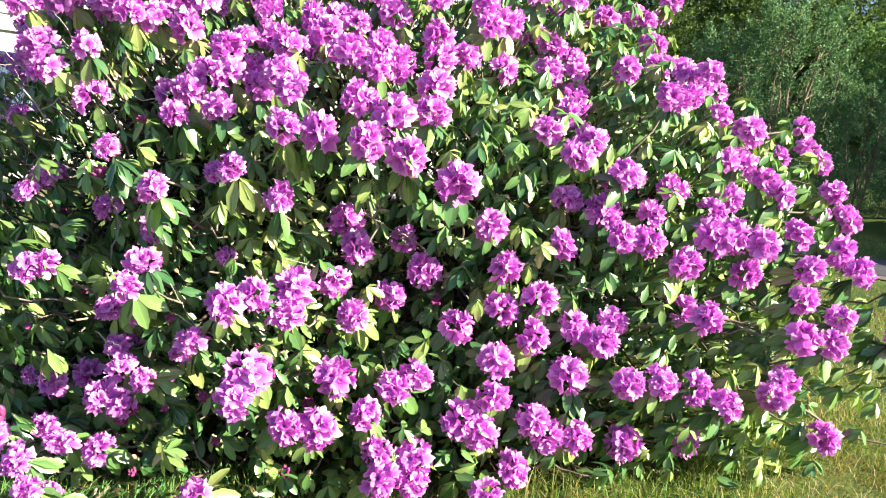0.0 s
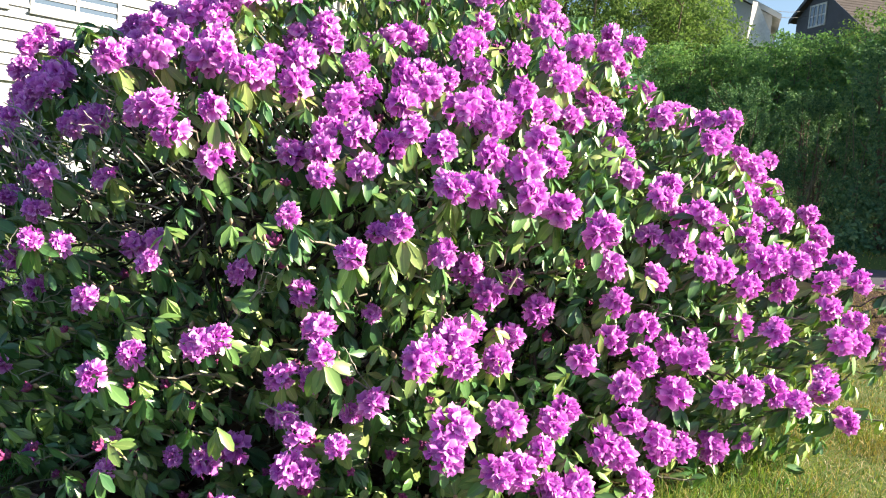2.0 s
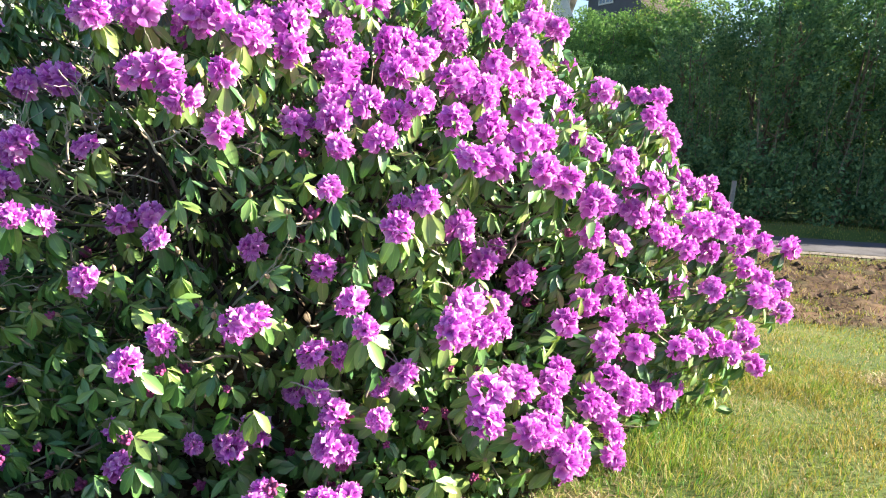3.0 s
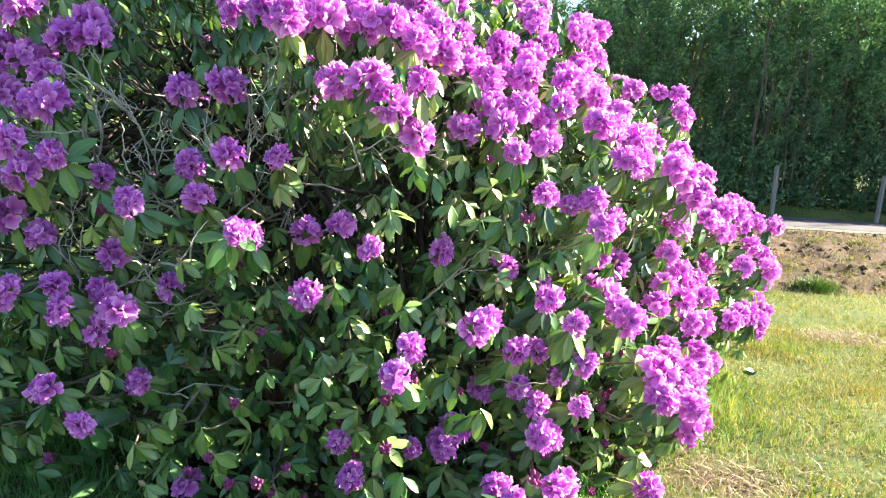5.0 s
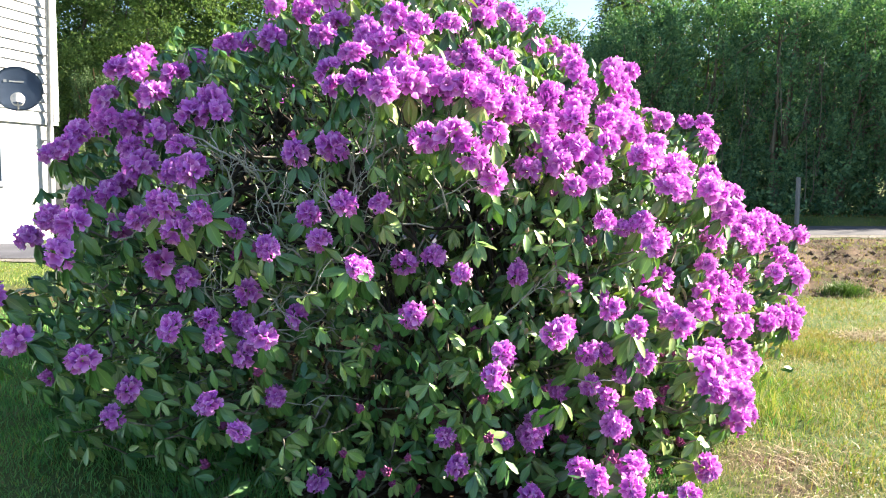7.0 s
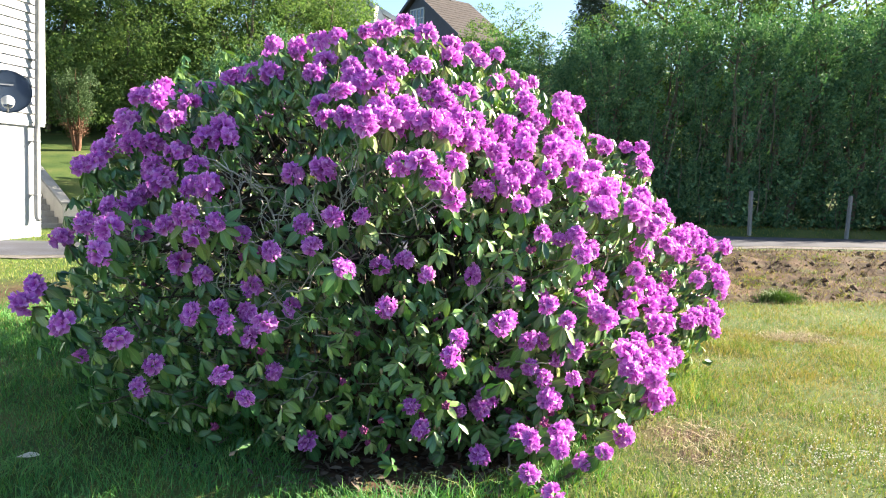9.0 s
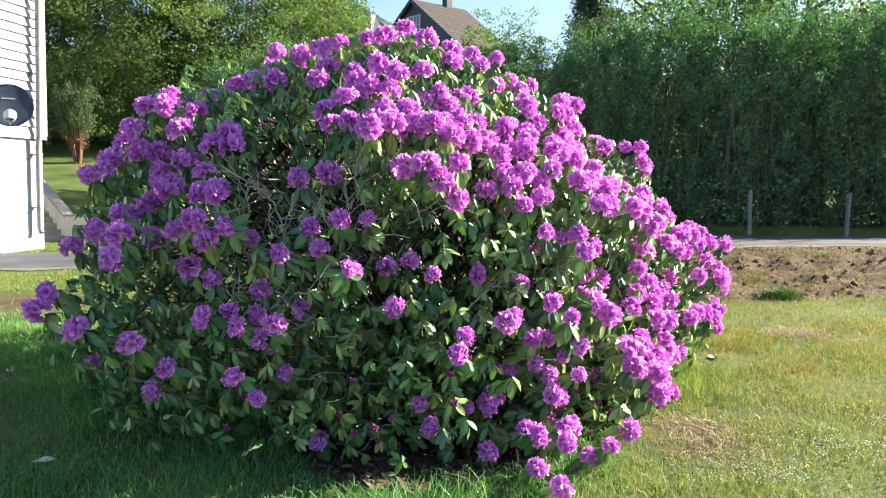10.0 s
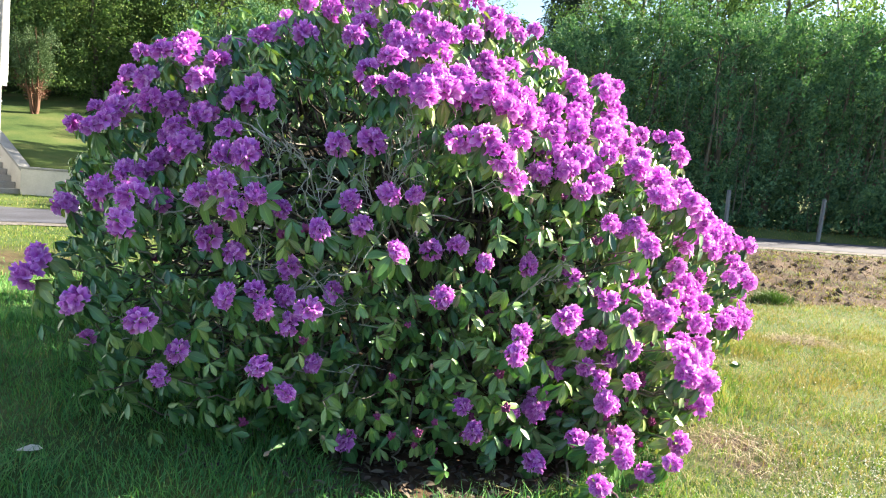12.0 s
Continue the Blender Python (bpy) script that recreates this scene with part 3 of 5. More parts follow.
crown_heads = [(-2.26, 3.60, 2.18), (-4.94, 3.19, 2.18), (-3.35, 2.82, 2.18), (-5.09, 3.34, 2.20), (-1.86, 4.04, 2.21), (-3.76, 2.87, 2.26), (-3.01, 3.33, 2.27), (-1.57, 5.29, 2.28), (-2.06, 3.68, 2.28), (-1.93, 3.91, 2.28), (-2.34, 3.56, 2.29), (-4.72, 3.69, 2.32), (-5.30, 4.91, 2.33), (-5.48, 5.06, 2.34), (-3.60, 3.01, 2.34), (-1.73, 5.59, 2.35), (-3.06, 3.37, 2.36), (-2.85, 3.76, 2.37), (-2.76, 3.85, 2.38), (-4.53, 3.59, 2.38), (-1.71, 4.84, 2.39), (-5.16, 5.13, 2.39), (-1.69, 4.38, 2.41), (-3.94, 3.37, 2.42), (-4.24, 3.52, 2.42)]
top_heads = [(-1.85, 4.29, 2.43), (-3.39, 3.07, 2.45), (-4.43, 4.07, 2.48), (-3.68, 3.44, 2.50), (-3.20, 3.30, 2.51), (-1.81, 5.67, 2.52), (-3.51, 3.24, 2.52), (-2.45, 4.21, 2.53), (-2.15, 4.55, 2.54), (-3.86, 3.55, 2.55), (-2.23, 4.65, 2.63), (-4.23, 3.65, 2.64), (-4.06, 3.81, 2.64), (-1.86, 5.34, 2.67), (-1.75, 5.91, 2.70), (-2.55, 4.40, 2.73), (-3.78, 3.59, 2.73), (-2.87, 4.01, 2.77), (-3.13, 3.62, 2.78), (-3.44, 3.58, 2.79), (-2.38, 4.50, 2.80), (-2.64, 4.37, 2.81), (-3.55, 4.00, 2.85), (-3.26, 3.84, 2.89)]
heads = np.array(ground_heads + ankle_heads + knee_heads + low_heads + waist_heads + middle_heads + chest_heads + shoulder_heads + upper_heads + high_heads + crown_heads + top_heads)
HEART = np.array([BUSH[0], BUSH[1], 0.95])
head_way = heads - HEART
head_far = np.linalg.norm(head_way, axis=1)
head_way = head_way / head_far[:, None]


def dome(way):
    """Distance from the heart to the plain outer form of the bush."""
    up = way[:, 2] > 0
    r = 1 / np.sqrt((way[:, 0] / 2.95) ** 2 + (way[:, 1] / 2.75) ** 2 + (way[:, 2] / np.where(up, 2.0, 3.0)) ** 2)
    return np.where(up, r, np.minimum(r * 0.93, 0.9 / np.maximum(-way[:, 2], 0.05)))


def envelope(way):
    """The outer form, drawn to the flower heads near each way."""
    d = way @ head_way.T
    w = np.exp((d - 1) / 0.009)
    base = 0.06
    return ((w * head_far).sum(1) + base * dome(way)) / (w.sum(1) + base)


rng = np.random.default_rng(7)


def leaf_template(droop):
    """A leathery oblong leaf along +x, about one long, folded at the midrib."""
    us = np.array([0.0, 0.2, 0.52, 0.84, 1.0])
    ws = np.array([0.022, 0.085, 0.2, 0.145, 0.025])
    v, uv = [], []
    for u, w in zip(us, ws):
        for s in (-1, 0, 1):
            v.append((u, s * w, -droop * u * u + (abs(s) * w * 0.28 if 0.05 < u else 0)))
            uv.append((0.5 + 0.5 * s, u))
    i = np.arange(len(us) * 3).reshape(len(us), 3)
    f = np.stack([i[:-1, :-1], i[1:, :-1], i[1:, 1:], i[:-1, 1:]], -1).reshape(-1, 4)
    return np.array(v), f, np.array(uv)


LEAVES = [leaf_template(d) for d in (0.08, 0.22, 0.38)]


def whorl_leaves(places, axes, count_lo, count_hi, size, rng, droopy=0.0, hang=0.0):
    """Leaves in whorls that hang a little: places (n, 3), axes (n, 3). Returns verts, quads, uv, tone."""
    places, axes = np.asarray(places), np.asarray(axes)
    n = rng.integers(count_lo, count_hi + 1, len(places))
    idx = np.repeat(np.arange(len(places)), n)
    order = np.concatenate([np.arange(k) for k in n])
    total = len(idx)
    fr = frames_from(axes)[idx]
    droopy = np.broadcast_to(droopy, len(places))[idx]
    az = order * 2.39996 + rng.uniform(0, 6.283, len(places))[idx] + rng.normal(0, 0.15, total)
    lean = rng.normal(0, 0.16, len(places))[idx]
    tilt = np.clip(rng.normal(0.22, 0.2, total) + lean + droopy - 0.03 * order, -0.3, 1.45)
    turns = fr @ rot_z(az) @ rot_y(tilt)
    x = turns[:, :, 0] - hang * np.array([0, 0, 1.0])
    x /= np.linalg.norm(x, axis=1, keepdims=True)
    side = np.cross(turns[:, :, 2], x)
    side /= np.maximum(1e-6, np.linalg.norm(side, axis=1, keepdims=True))
    turns = np.stack([x, side, np.cross(x, side)], 2)
    roll_a = rng.normal(0, 0.2, total)
    c, s = np.cos(roll_a), np.sin(roll_a)
    o, z = np.ones(total), np.zeros(total)
    turns = turns @ np.stack([np.stack([o, z, z], 1), np.stack([z, c, -s], 1), np.stack([z, s, c], 1)], 1)
    scale = size * rng.uniform(0.85, 1.12, len(places))[idx] * rng.uniform(0.72, 1.08, total)
    at = places[idx] + fr[:, :, 2] * rng.uniform(-0.02, 0.012, total)[:, None]
    tone = np.clip(rng.beta(1.7, 2.0, len(places))[idx] + rng.normal(0, 0.07, total), 0, 1)
    kind = rng.integers(0, 3, total)
    vs, fs, us, ts, base = [], [], [], [], 0
    for k, (tv, tf, tu) in enumerate(LEAVES):
        pick = kind == k
        v, f = scatter(tv, tf, turns[pick], scale[pick], at[pick])
        vs.append(v), fs.append(f + base), us.append(np.tile(tu, (pick.sum(), 1))), ts.append(np.repeat(tone[pick], len(tv)))
        base += len(v)
    return np.concatenate(vs), np.concatenate(fs), np.concatenate(us), np.concatenate(ts)


def spaced(points, least):
    """Indices of points picked so that no two lie closer than least (a number, or one for each)."""
    least = np.broadcast_to(least, len(points))
    kept = np.zeros((len(points), 3))
    picked = []
    for i, p in enumerate(points):
        k = len(picked)
        if k == 0 or ((kept[:k] - p) ** 2).sum(1).min() > least[i] ** 2:
            kept[k] = p
            picked.append(i)
    return np.array(picked)


def floret(rng, size, open_=1.0):
    """One funnel flower along +z with five pointed, ruffled petals: verts, quads, uv."""
    us, vv = np.array([0.0, 0.42, 0.78, 1.0]), np.array([-1.0, -0.5, 0.0, 0.5, 1.0])
    V, F, U, base = [], [], [], 0
    for k in range(5):
        a0 = k * 2 * np.pi / 5 + rng.normal(0, 0.14)
        ph, ln = rng.uniform(0, 6.28), rng.uniform(0.85, 1.25)
        grid = []
        for u in us:
            for s in vv:
                rim = 1 - 0.36 * abs(s) ** 3 * u**2
                rad = (0.08 + 0.56 * open_ * u**1.4 * rim) * ln
                lift = (0.92 * u - 0.34 * open_ * u**2.6) * (1 - 0.14 * s * s) + 0.12 * u * u * np.sin(4.4 * s + ph) + 0.07 * (k % 2) * u
                half = 0.76 - 0.12 * u
                a = a0 + s * half + 0.08 * u * np.sin(5 * s + 2 * ph)
                grid.append((rad * math.cos(a), rad * math.sin(a), lift))
                U.append((0.5 + 0.5 * s, u))
        i = np.arange(len(grid)).reshape(len(us), len(vv)) + base
        F.append(np.stack([i[:-1, :-1], i[1:, :-1], i[1:, 1:], i[:-1, 1:]], -1).reshape(-1, 4))
        V += grid
        base += len(grid)
    return np.array(V) * size, np.concatenate(F), np.array(U)


def truss_arrays(seed, count=16, radius=0.042, size=0.052, cover=0.72, open_=1.0):
    """A round flower head on +z: florets spread over a dome, as one of a few forms."""
    r = np.random.default_rng(seed)
    V, F, U, base = [], [], [], 0
    for k in range(count):
        z = 1 - (k + 0.5) / count * 2 * cover
        a = k * 2.39996 + r.normal(0, 0.2)
        s = math.sqrt(max(0, 1 - z * z))
        way = np.array([[s * math.cos(a), s * math.sin(a), z + 0.12]]) + r.normal(0, 0.17, (1, 3))
        fr = frames_from(way)[0] @ rot_z(np.array([r.uniform(0, 6.28)]))[0]
        v, f, u = floret(r, size * r.uniform(0.85, 1.15), open_ * r.uniform(0.8, 1.1))
        V.append(v @ fr.T + fr[:, 2] * radius * r.uniform(0.35, 1.05) + [0, 0, 0.008])
        F.append(f + base), U.append(u)
        base += len(v)
    return np.concatenate(V), np.concatenate(F), np.concatenate(U)


def bud_arrays(seed, count=9, spread=0.4):
    """A half-closed head: pointed buds standing together."""
    r = np.random.default_rng(seed)
    parts = []
    for k in range(count):
        a, t = k * 2.39996, spread * math.sqrt((k + 0.4) / count)
        way = np.array([math.sin(t * 1.5) * math.cos(a), math.sin(t * 1.5) * math.sin(a), math.cos(t * 1.5)])
        ln = r.uniform(0.034, 0.05)
        ts = np.linspace(0, 1, 6)
        pts = way * 0.008 + way[None] * ln * ts[:, None]
        parts.append(tube(pts, 0.0105 * np.array([0.25, 0.6, 0.85, 1.0, 0.75, 0.08]), 6))
    return merged(parts)


bush = empty("rhododendron_bush", BUSH, "huge rounded rhododendron covered in mauve-pink flower heads on the lawn", "bush")
to_bush = -BUSH

# leaf shoots over the whole form, in three spaced layers; thinner where the wood shows
BARE = np.array([-4.15, 2.55, 1.75])
HOLLOWS = np.array([(-3.47, 2.6, 1.33), (-4.3, 2.9, 1.9), (-2.85, 2.4, 0.76), (-4.67, 2.5, 0.63), (-3.91, 2.45, 0.62), (-1.9, 3.1, 1.3), (-3.67, 2.65, 1.36), (-2.0, 2.7, 0.5)])
HOLLOW_R = np.array([0.3, 0.26, 0.24, 0.22, 0.22, 0.26, 0.26, 0.2])
shoots, way = [], []
for inset_lo, inset_hi, step, tries in ((-0.01, 0.045, 0.105, 9000), (0.06, 0.14, 0.11, 7000), (0.17, 0.3, 0.14, 4500)):
    w = rng.normal(0, 1, (tries, 3))
    w /= np.linalg.norm(w, axis=1, keepdims=True)
    w = w[w[:, 2] > -0.42]
    p = HEART + w * (envelope(w) * (1 - rng.uniform(inset_lo, inset_hi, len(w))))[:, None]
    gap = wave_noise(p[:, 0] + 0.7 * p[:, 2], p[:, 1] - 0.9 * p[:, 2], 31, 0.9)
    bare = np.exp(-np.sum(((p - BARE) / np.array([0.5, 0.6, 0.42])) ** 2, 1))
    hollow = (np.linalg.norm(p[:, None] - HOLLOWS[None], axis=2) / HOLLOW_R).min(1) < 1
    ok = (p[:, 2] > 0.1) & ~hollow & (gap < (0.5 if inset_lo < 0.1 else 0.8)) & ~(bare > rng.uniform(0.1, 1.0, len(p)))
    p, w = p[ok], w[ok]
    far_side = w[:, 1] > 0.25
    pick = spaced(p, np.where(far_side, step * np.where(w[:, 0] < -0.25, 1.35, 1.9), step))
    shoots.append(p[pick]), way.append(w[pick])
# leafy low shoots behind the front skirt
a = rng.uniform(-2.75, -0.2, 900)
w = np.stack([np.cos(a), np.sin(a), rng.uniform(-0.33, -0.02, 900)], 1)
w /= np.linalg.norm(w, axis=1, keepdims=True)
p = HEART + w * (envelope(w) * rng.uniform(0.62, 0.93, len(w)))[:, None]
ok = p[:, 2] > 0.1
p, w = p[ok], w[ok]
pick = spaced(p, 0.13)
shoots.append(p[pick]), way.append(w[pick])
# the skirt hangs down to the litter
a = rng.uniform(-2.5, -0.9, 900)
reach_out = 2.1 + 1.1 * np.exp(-(((np.degrees(a) + 98) / 22) ** 2)) - rng.uniform(0.3, 0.85, 900)
p = np.stack([BUSH[0] + reach_out * np.cos(a), BUSH[1] + reach_out * np.sin(a), rng.uniform(0.12, 0.42, 900)], 1)
p = p[spaced(p, 0.125)]
shoots.append(p), way.append((p - HEART) / np.linalg.norm(p - HEART, axis=1, keepdims=True))
# leaves of the far side close the view through the bush
core = rng.normal(0, 1, (1800, 3)) * [1, 1, 0.7] + [-0.25, 0.1, 0]
core /= np.linalg.norm(core, axis=1, keepdims=True)
core = core[core[:, 2] > -0.36]
at_core = HEART + core * (envelope(core) * np.where(core[:, 1] < -0.1, rng.uniform(0.25, 0.62, len(core)), rng.uniform(0.35, 0.82, len(core))))[:, None]
ok_core = at_core[:, 2] > 0.15
shoots.append(at_core[ok_core]), way.append(core[ok_core])
# the sunny flank is closed by leaves behind its flower heads
flank = rng.normal(0, 1, (4200, 3)) * [0.35, 0.75, 0.42] + [0.95, 0.0, -0.08]
flank /= np.linalg.norm(flank, axis=1, keepdims=True)
at_flank = HEART + flank * (envelope(flank) * rng.uniform(0.6, 0.93, len(flank)))[:, None]
flank, at_flank = flank[at_flank[:, 2] > 0.12], at_flank[at_flank[:, 2] > 0.12]
pick = spaced(at_flank, 0.12)
shoots.append(at_flank[pick]), way.append(flank[pick])
shoots, way = np.concatenate(shoots), np.concatenate(way)
# more shoots close round the flower heads
times = np.where(heads[:, 0] < -4.7, 7, 2)
wide = np.repeat(np.where(heads[:, 0] < -4.7, 0.34, 0.22), times)[:, None]
around = np.repeat(head_way, times, 0)
ring = np.cross(around, rng.normal(0, 1, around.shape))
ring /= np.linalg.norm(ring, axis=1, keepdims=True)
extra = np.repeat(heads, times, 0) + ring * (0.1 + (wide - 0.1) * rng.uniform(0, 1, (len(ring), 1))) - around * rng.uniform(0.03, 0.2, (len(ring), 1))
# and a skirt of shoots that hangs to the ground below the lowest heads
foot = np.flatnonzero(heads[:, 2] < 0.95)
foot = np.repeat(foot, 5)
skirt = heads[foot] + rng.uniform(-0.16, 0.16, (len(foot), 3)) * [1, 1, 0.5] - head_way[foot] * rng.uniform(0.06, 0.4, (len(foot), 1)) * [1, 1, 0]
skirt[:, 2] -= rng.uniform(0.0, 0.5, len(foot))
extra = np.concatenate([extra, skirt])
extra = extra[extra[:, 2] > 0.09]
extra = extra[spaced(extra, 0.1)]
shoots = np.concatenate([shoots, extra])
way = np.concatenate([way, (extra - HEART) / np.linalg.norm(extra - HEART, axis=1, keepdims=True)])

# heads that crowd against a neighbour, mostly over the crown and the sunny flank
crowd = np.repeat(np.arange(len(heads)), 3)
crowd = crowd[rng.uniform(0, 1, len(crowd)) < np.where((head_way[crowd, 0] > -0.2) & (heads[crowd, 2] > 1.75), 0.16, np.where((heads[crowd, 2] > 1.8) | ((heads[crowd, 0] < -4.6) & (heads[crowd, 2] > 1.0)), 0.16, 0.0))]
side = np.cross(head_way[crowd], rng.normal(0, 1, (len(crowd), 3)))
side /= np.linalg.norm(side, axis=1, keepdims=True)
mates = heads[crowd] + side * rng.uniform(0.12, 0.17, (len(crowd), 1)) - rng.uniform(0.02, 0.09, (len(crowd), 1)) * head_way[crowd]
free = np.ones(len(mates), bool)
for i in range(len(mates)):
    others = np.concatenate([heads, mates[:i][free[:i]]])
    free[i] = np.linalg.norm(others - mates[i], axis=1).min() > 0.105
mates, mate_side, mate_of = mates[free], side[free], crowd[free]

# no shoot stands in front of a flower head
blooms = np.concatenate([heads, mates])
bloom_way = np.concatenate([head_way, head_way[mate_of]])
d = shoots[:, None] - blooms[None]
along = np.einsum("sbi,bi->sb", d, bloom_way)
lateral = np.sqrt(np.maximum(0, (d**2).sum(2) - along**2))
hides = ((lateral < 0.125) & (along > -0.05) & (along < 0.5)).any(1) | ((lateral < 0.08) & (along > -0.1) & (along < 0.5)).any(1)
reach = np.linalg.norm(shoots - HEART, axis=1) / envelope(way)
woody = np.exp(-np.sum(((shoots - BARE) / np.array([0.5, 0.5, 0.36])) ** 2, 1)) > rng.uniform(0.12, 0.95, len(shoots))
drop = hides | (woody & (shoots[:, 1] < 3.0)) | ((reach > np.where(shoots[:, 2] > 0.7, 1.05, 1.12)) & (shoots[:, 0] > -4.4))
shoots, way = shoots[~drop], way[~drop]
axes = 0.5 * way + np.array([0, 0, 0.66]) + rng.normal(0, 0.2, way.shape)
head_axes = 0.7 * head_way + np.array([0, 0, 0.5]) + rng.normal(0, 0.18, head_way.shape)
head_axes /= np.linalg.norm(head_axes, axis=1, keepdims=True)
mate_axes = head_axes[mate_of] + 0.35 * mate_side
bloom_axes = np.concatenate([head_axes, mate_axes])

# shoots nearest the walk, over the front and right flank, are parts of their own
facing = (shoots - HEART) @ np.array([0.25, -0.97, 0.05]) / 2.4 + 0.05 * rng.normal(0, 1, len(shoots))
near = np.zeros(len(shoots), bool)
near[np.argsort(-facing)[:300]] = True
v, f, u, tn = whorl_leaves(shoots[~near] + to_bush, axes[~near], 6, 9, 0.098, rng, 0.45 + 0.2 * smooth_step((1.5 - shoots[~near][:, 2]) / 0.7), 0.1)
foliage = link_part("foliage", mesh_np("foliage", v, f, leaf_mat, u, tone=tn), bush, "glossy dark green leaves deeper in the crown")
foliage["kind"] = "stuff"
forms = []
for k in range(14):
    r = np.random.default_rng(100 + k)
    v, f, u, tn = whorl_leaves(np.zeros((1, 3)), np.array([[0, 0, 1.0]]), 7, 10, 0.1, r, 0.72)
    stem_v, stem_f = tube([(0, 0, -0.13), (0.004, 0.003, -0.06), (0, 0, 0.0)], [0.005, 0.0045, 0.004], 5)
    f2 = np.concatenate([f, stem_f + len(v)])
    idx = np.r_[np.zeros(len(f), int), np.ones(len(stem_f), int)]
    forms.append(mesh_np("leaf_whorl", np.concatenate([v, stem_v]), f2, [leaf_mat, bark_mat], np.concatenate([u, np.zeros((len(stem_v), 2))]), True, idx, np.r_[tn, np.zeros(len(stem_v))]))


def on_axis(place, axis, spin, size):
    fr = frames_from(np.asarray(axis)[None])[0]
    m = Matrix([[*map(float, fr[i]), float(place[i])] for i in range(3)] + [[0, 0, 0, 1]])
    return m @ Matrix.Rotation(spin, 4, "Z") @ Matrix.Scale(size, 4)


for place, axis in zip(shoots[near], axes[near]):
    link_part("leaf_whorl", forms[rng.integers(0, 14)], bush, "", on_axis(place + to_bush, axis, rng.uniform(0, 6.28), rng.uniform(0.9, 1.12)))

# each flower head stands on a ring of leaves
v, f, u, tn = whorl_leaves(blooms - 0.05 * bloom_axes + to_bush, bloom_axes, 8, 10, 0.142, rng, 0.55, 0.45)
collar = link_part("collar_foliage", mesh_np("collar_foliage", v, f, leaf_mat, u, tone=tn), bush, "drooping leaves in rings under the flower heads")
collar["kind"] = "stuff"
TRUSSES = [mesh_np("flower_truss", *(lambda t: (t[0], t[1], petal_mat, t[2]))(truss_arrays(50 + k, 17 + k % 4, 0.042, 0.055, 0.7 + 0.04 * (k % 3)))) for k in range(8)]
# the 300 heads on the side of the walk are parts of their own
by_front = np.argsort(heads[:, 1] - 0.25 * heads[:, 0])
for place, axis in zip(heads[by_front[:300]], head_axes[by_front[:300]]):
    link_part("flower_truss", TRUSSES[rng.integers(0, 8)], bush, "", on_axis(place + to_bush - 0.012 * axis, axis, rng.uniform(0, 6.28), rng.uniform(0.92, 1.16) * (0.68 if place[0] < -3.0 and place[2] < 0.68 else 0.79 if -4.6 < place[0] < -2.2 and place[2] < 1.6 else 1.0)) @ Matrix.Diagonal((*rng.uniform(0.86, 1.16, 3), 1)))

# the far side, which the walk never rounds, carries the same flower heads, in one mesh
back = rng.normal(0, 1, (1500, 3))
back /= np.linalg.norm(back, axis=1, keepdims=True)
back = back[(back[:, 2] > -0.1) & (back[:, 1] > 0.1)]
back = back[(back @ head_way.T).max(1) < math.cos(0.13)][:60]
at = HEART + back * envelope(back)[:, None]
tv, tf, tu = truss_arrays(90, 14, 0.047, 0.056, 0.7)
at = np.concatenate([at, heads[by_front[300:]], mates])
fr = frames_from(np.concatenate([0.7 * back + [0, 0, 0.5], head_axes[by_front[300:]], mate_axes]))
v, f = scatter(tv, tf, fr @ rot_z(rng.uniform(0, 6.28, len(at))), rng.uniform(0.88, 1.2, (len(at), 1)) * rng.uniform(0.85, 1.15, (len(at), 3)), at + to_bush)
rear = link_part("crowded_bloom", mesh_np("crowded_bloom", v, f, petal_mat, np.tile(tu, (len(at), 1))), bush, "mauve flower heads crowded on the crown and far side")
rear["kind"] = "stuff"

# half-open heads and fat leaf buds
BUDS = [mesh_np("flower_bud", *bud_arrays(60 + k, 8 + k), bud_mat) for k in range(3)]
front = shoots[near | (rng.uniform(0, 1, len(shoots)) < 0.05)]
pick = rng.permutation(len(front))[:115]
for k in pick:
    w = front[k] - HEART
    w = w / np.linalg.norm(w)
    ax = 0.6 * w + np.array([0, 0, 0.6])
    link_part("flower_bud", BUDS[rng.integers(0, 3)], bush, "", on_axis(front[k] + to_bush + 0.035 * w, ax, rng.uniform(0, 6.28), rng.uniform(0.6, 1.15)))

# pale fat buds in the heart of some whorls
TIP_BUDS = [mesh_np("leaf_bud", *tube([(0, 0, z) for z in (-0.004, 0.006, 0.014, 0.023, 0.03)], [0.004, 0.0085, 0.0095, 0.006, 0.0008], 8), husk_mat)]
for k in rng.permutation(np.flatnonzero(near))[:80]:
    link_part("leaf_bud", TIP_BUDS[0], bush, "", on_axis(shoots[k] + to_bush + 0.012 * axes[k], axes[k], rng.uniform(0, 6.28), rng.uniform(0.8, 1.3)))

# wood: stout stems from the foot, then branches and twigs out to the shoots
stem_ends = []
for k in range(15):
    a = k * 2.39996
    lift = 0.25 + 0.65 * ((k * 7) % 15) / 15
    w = np.array([[math.cos(a) * math.cos(lift), math.sin(a) * math.cos(lift), math.sin(lift)]])
    end = HEART + w[0] * envelope(w)[0] * 0.72
    foot = BUSH + [0.35 * math.cos(a), 0.35 * math.sin(a), 0.0]
    line = crooked(foot, end, 9, 0.05, rng, 0.15)
    line[0, 2] = -0.03
    stem_ends += [line[5], line[6], line[7], line[8]]
    v, f = tube(line + to_bush, np.linspace(0.055, 0.016, 9) * rng.uniform(0.8, 1.2), 8)
    link_part("branch", mesh_np("branch", v, f, dark_bark), bush)
stem_ends = np.array(stem_ends)
twigs = []
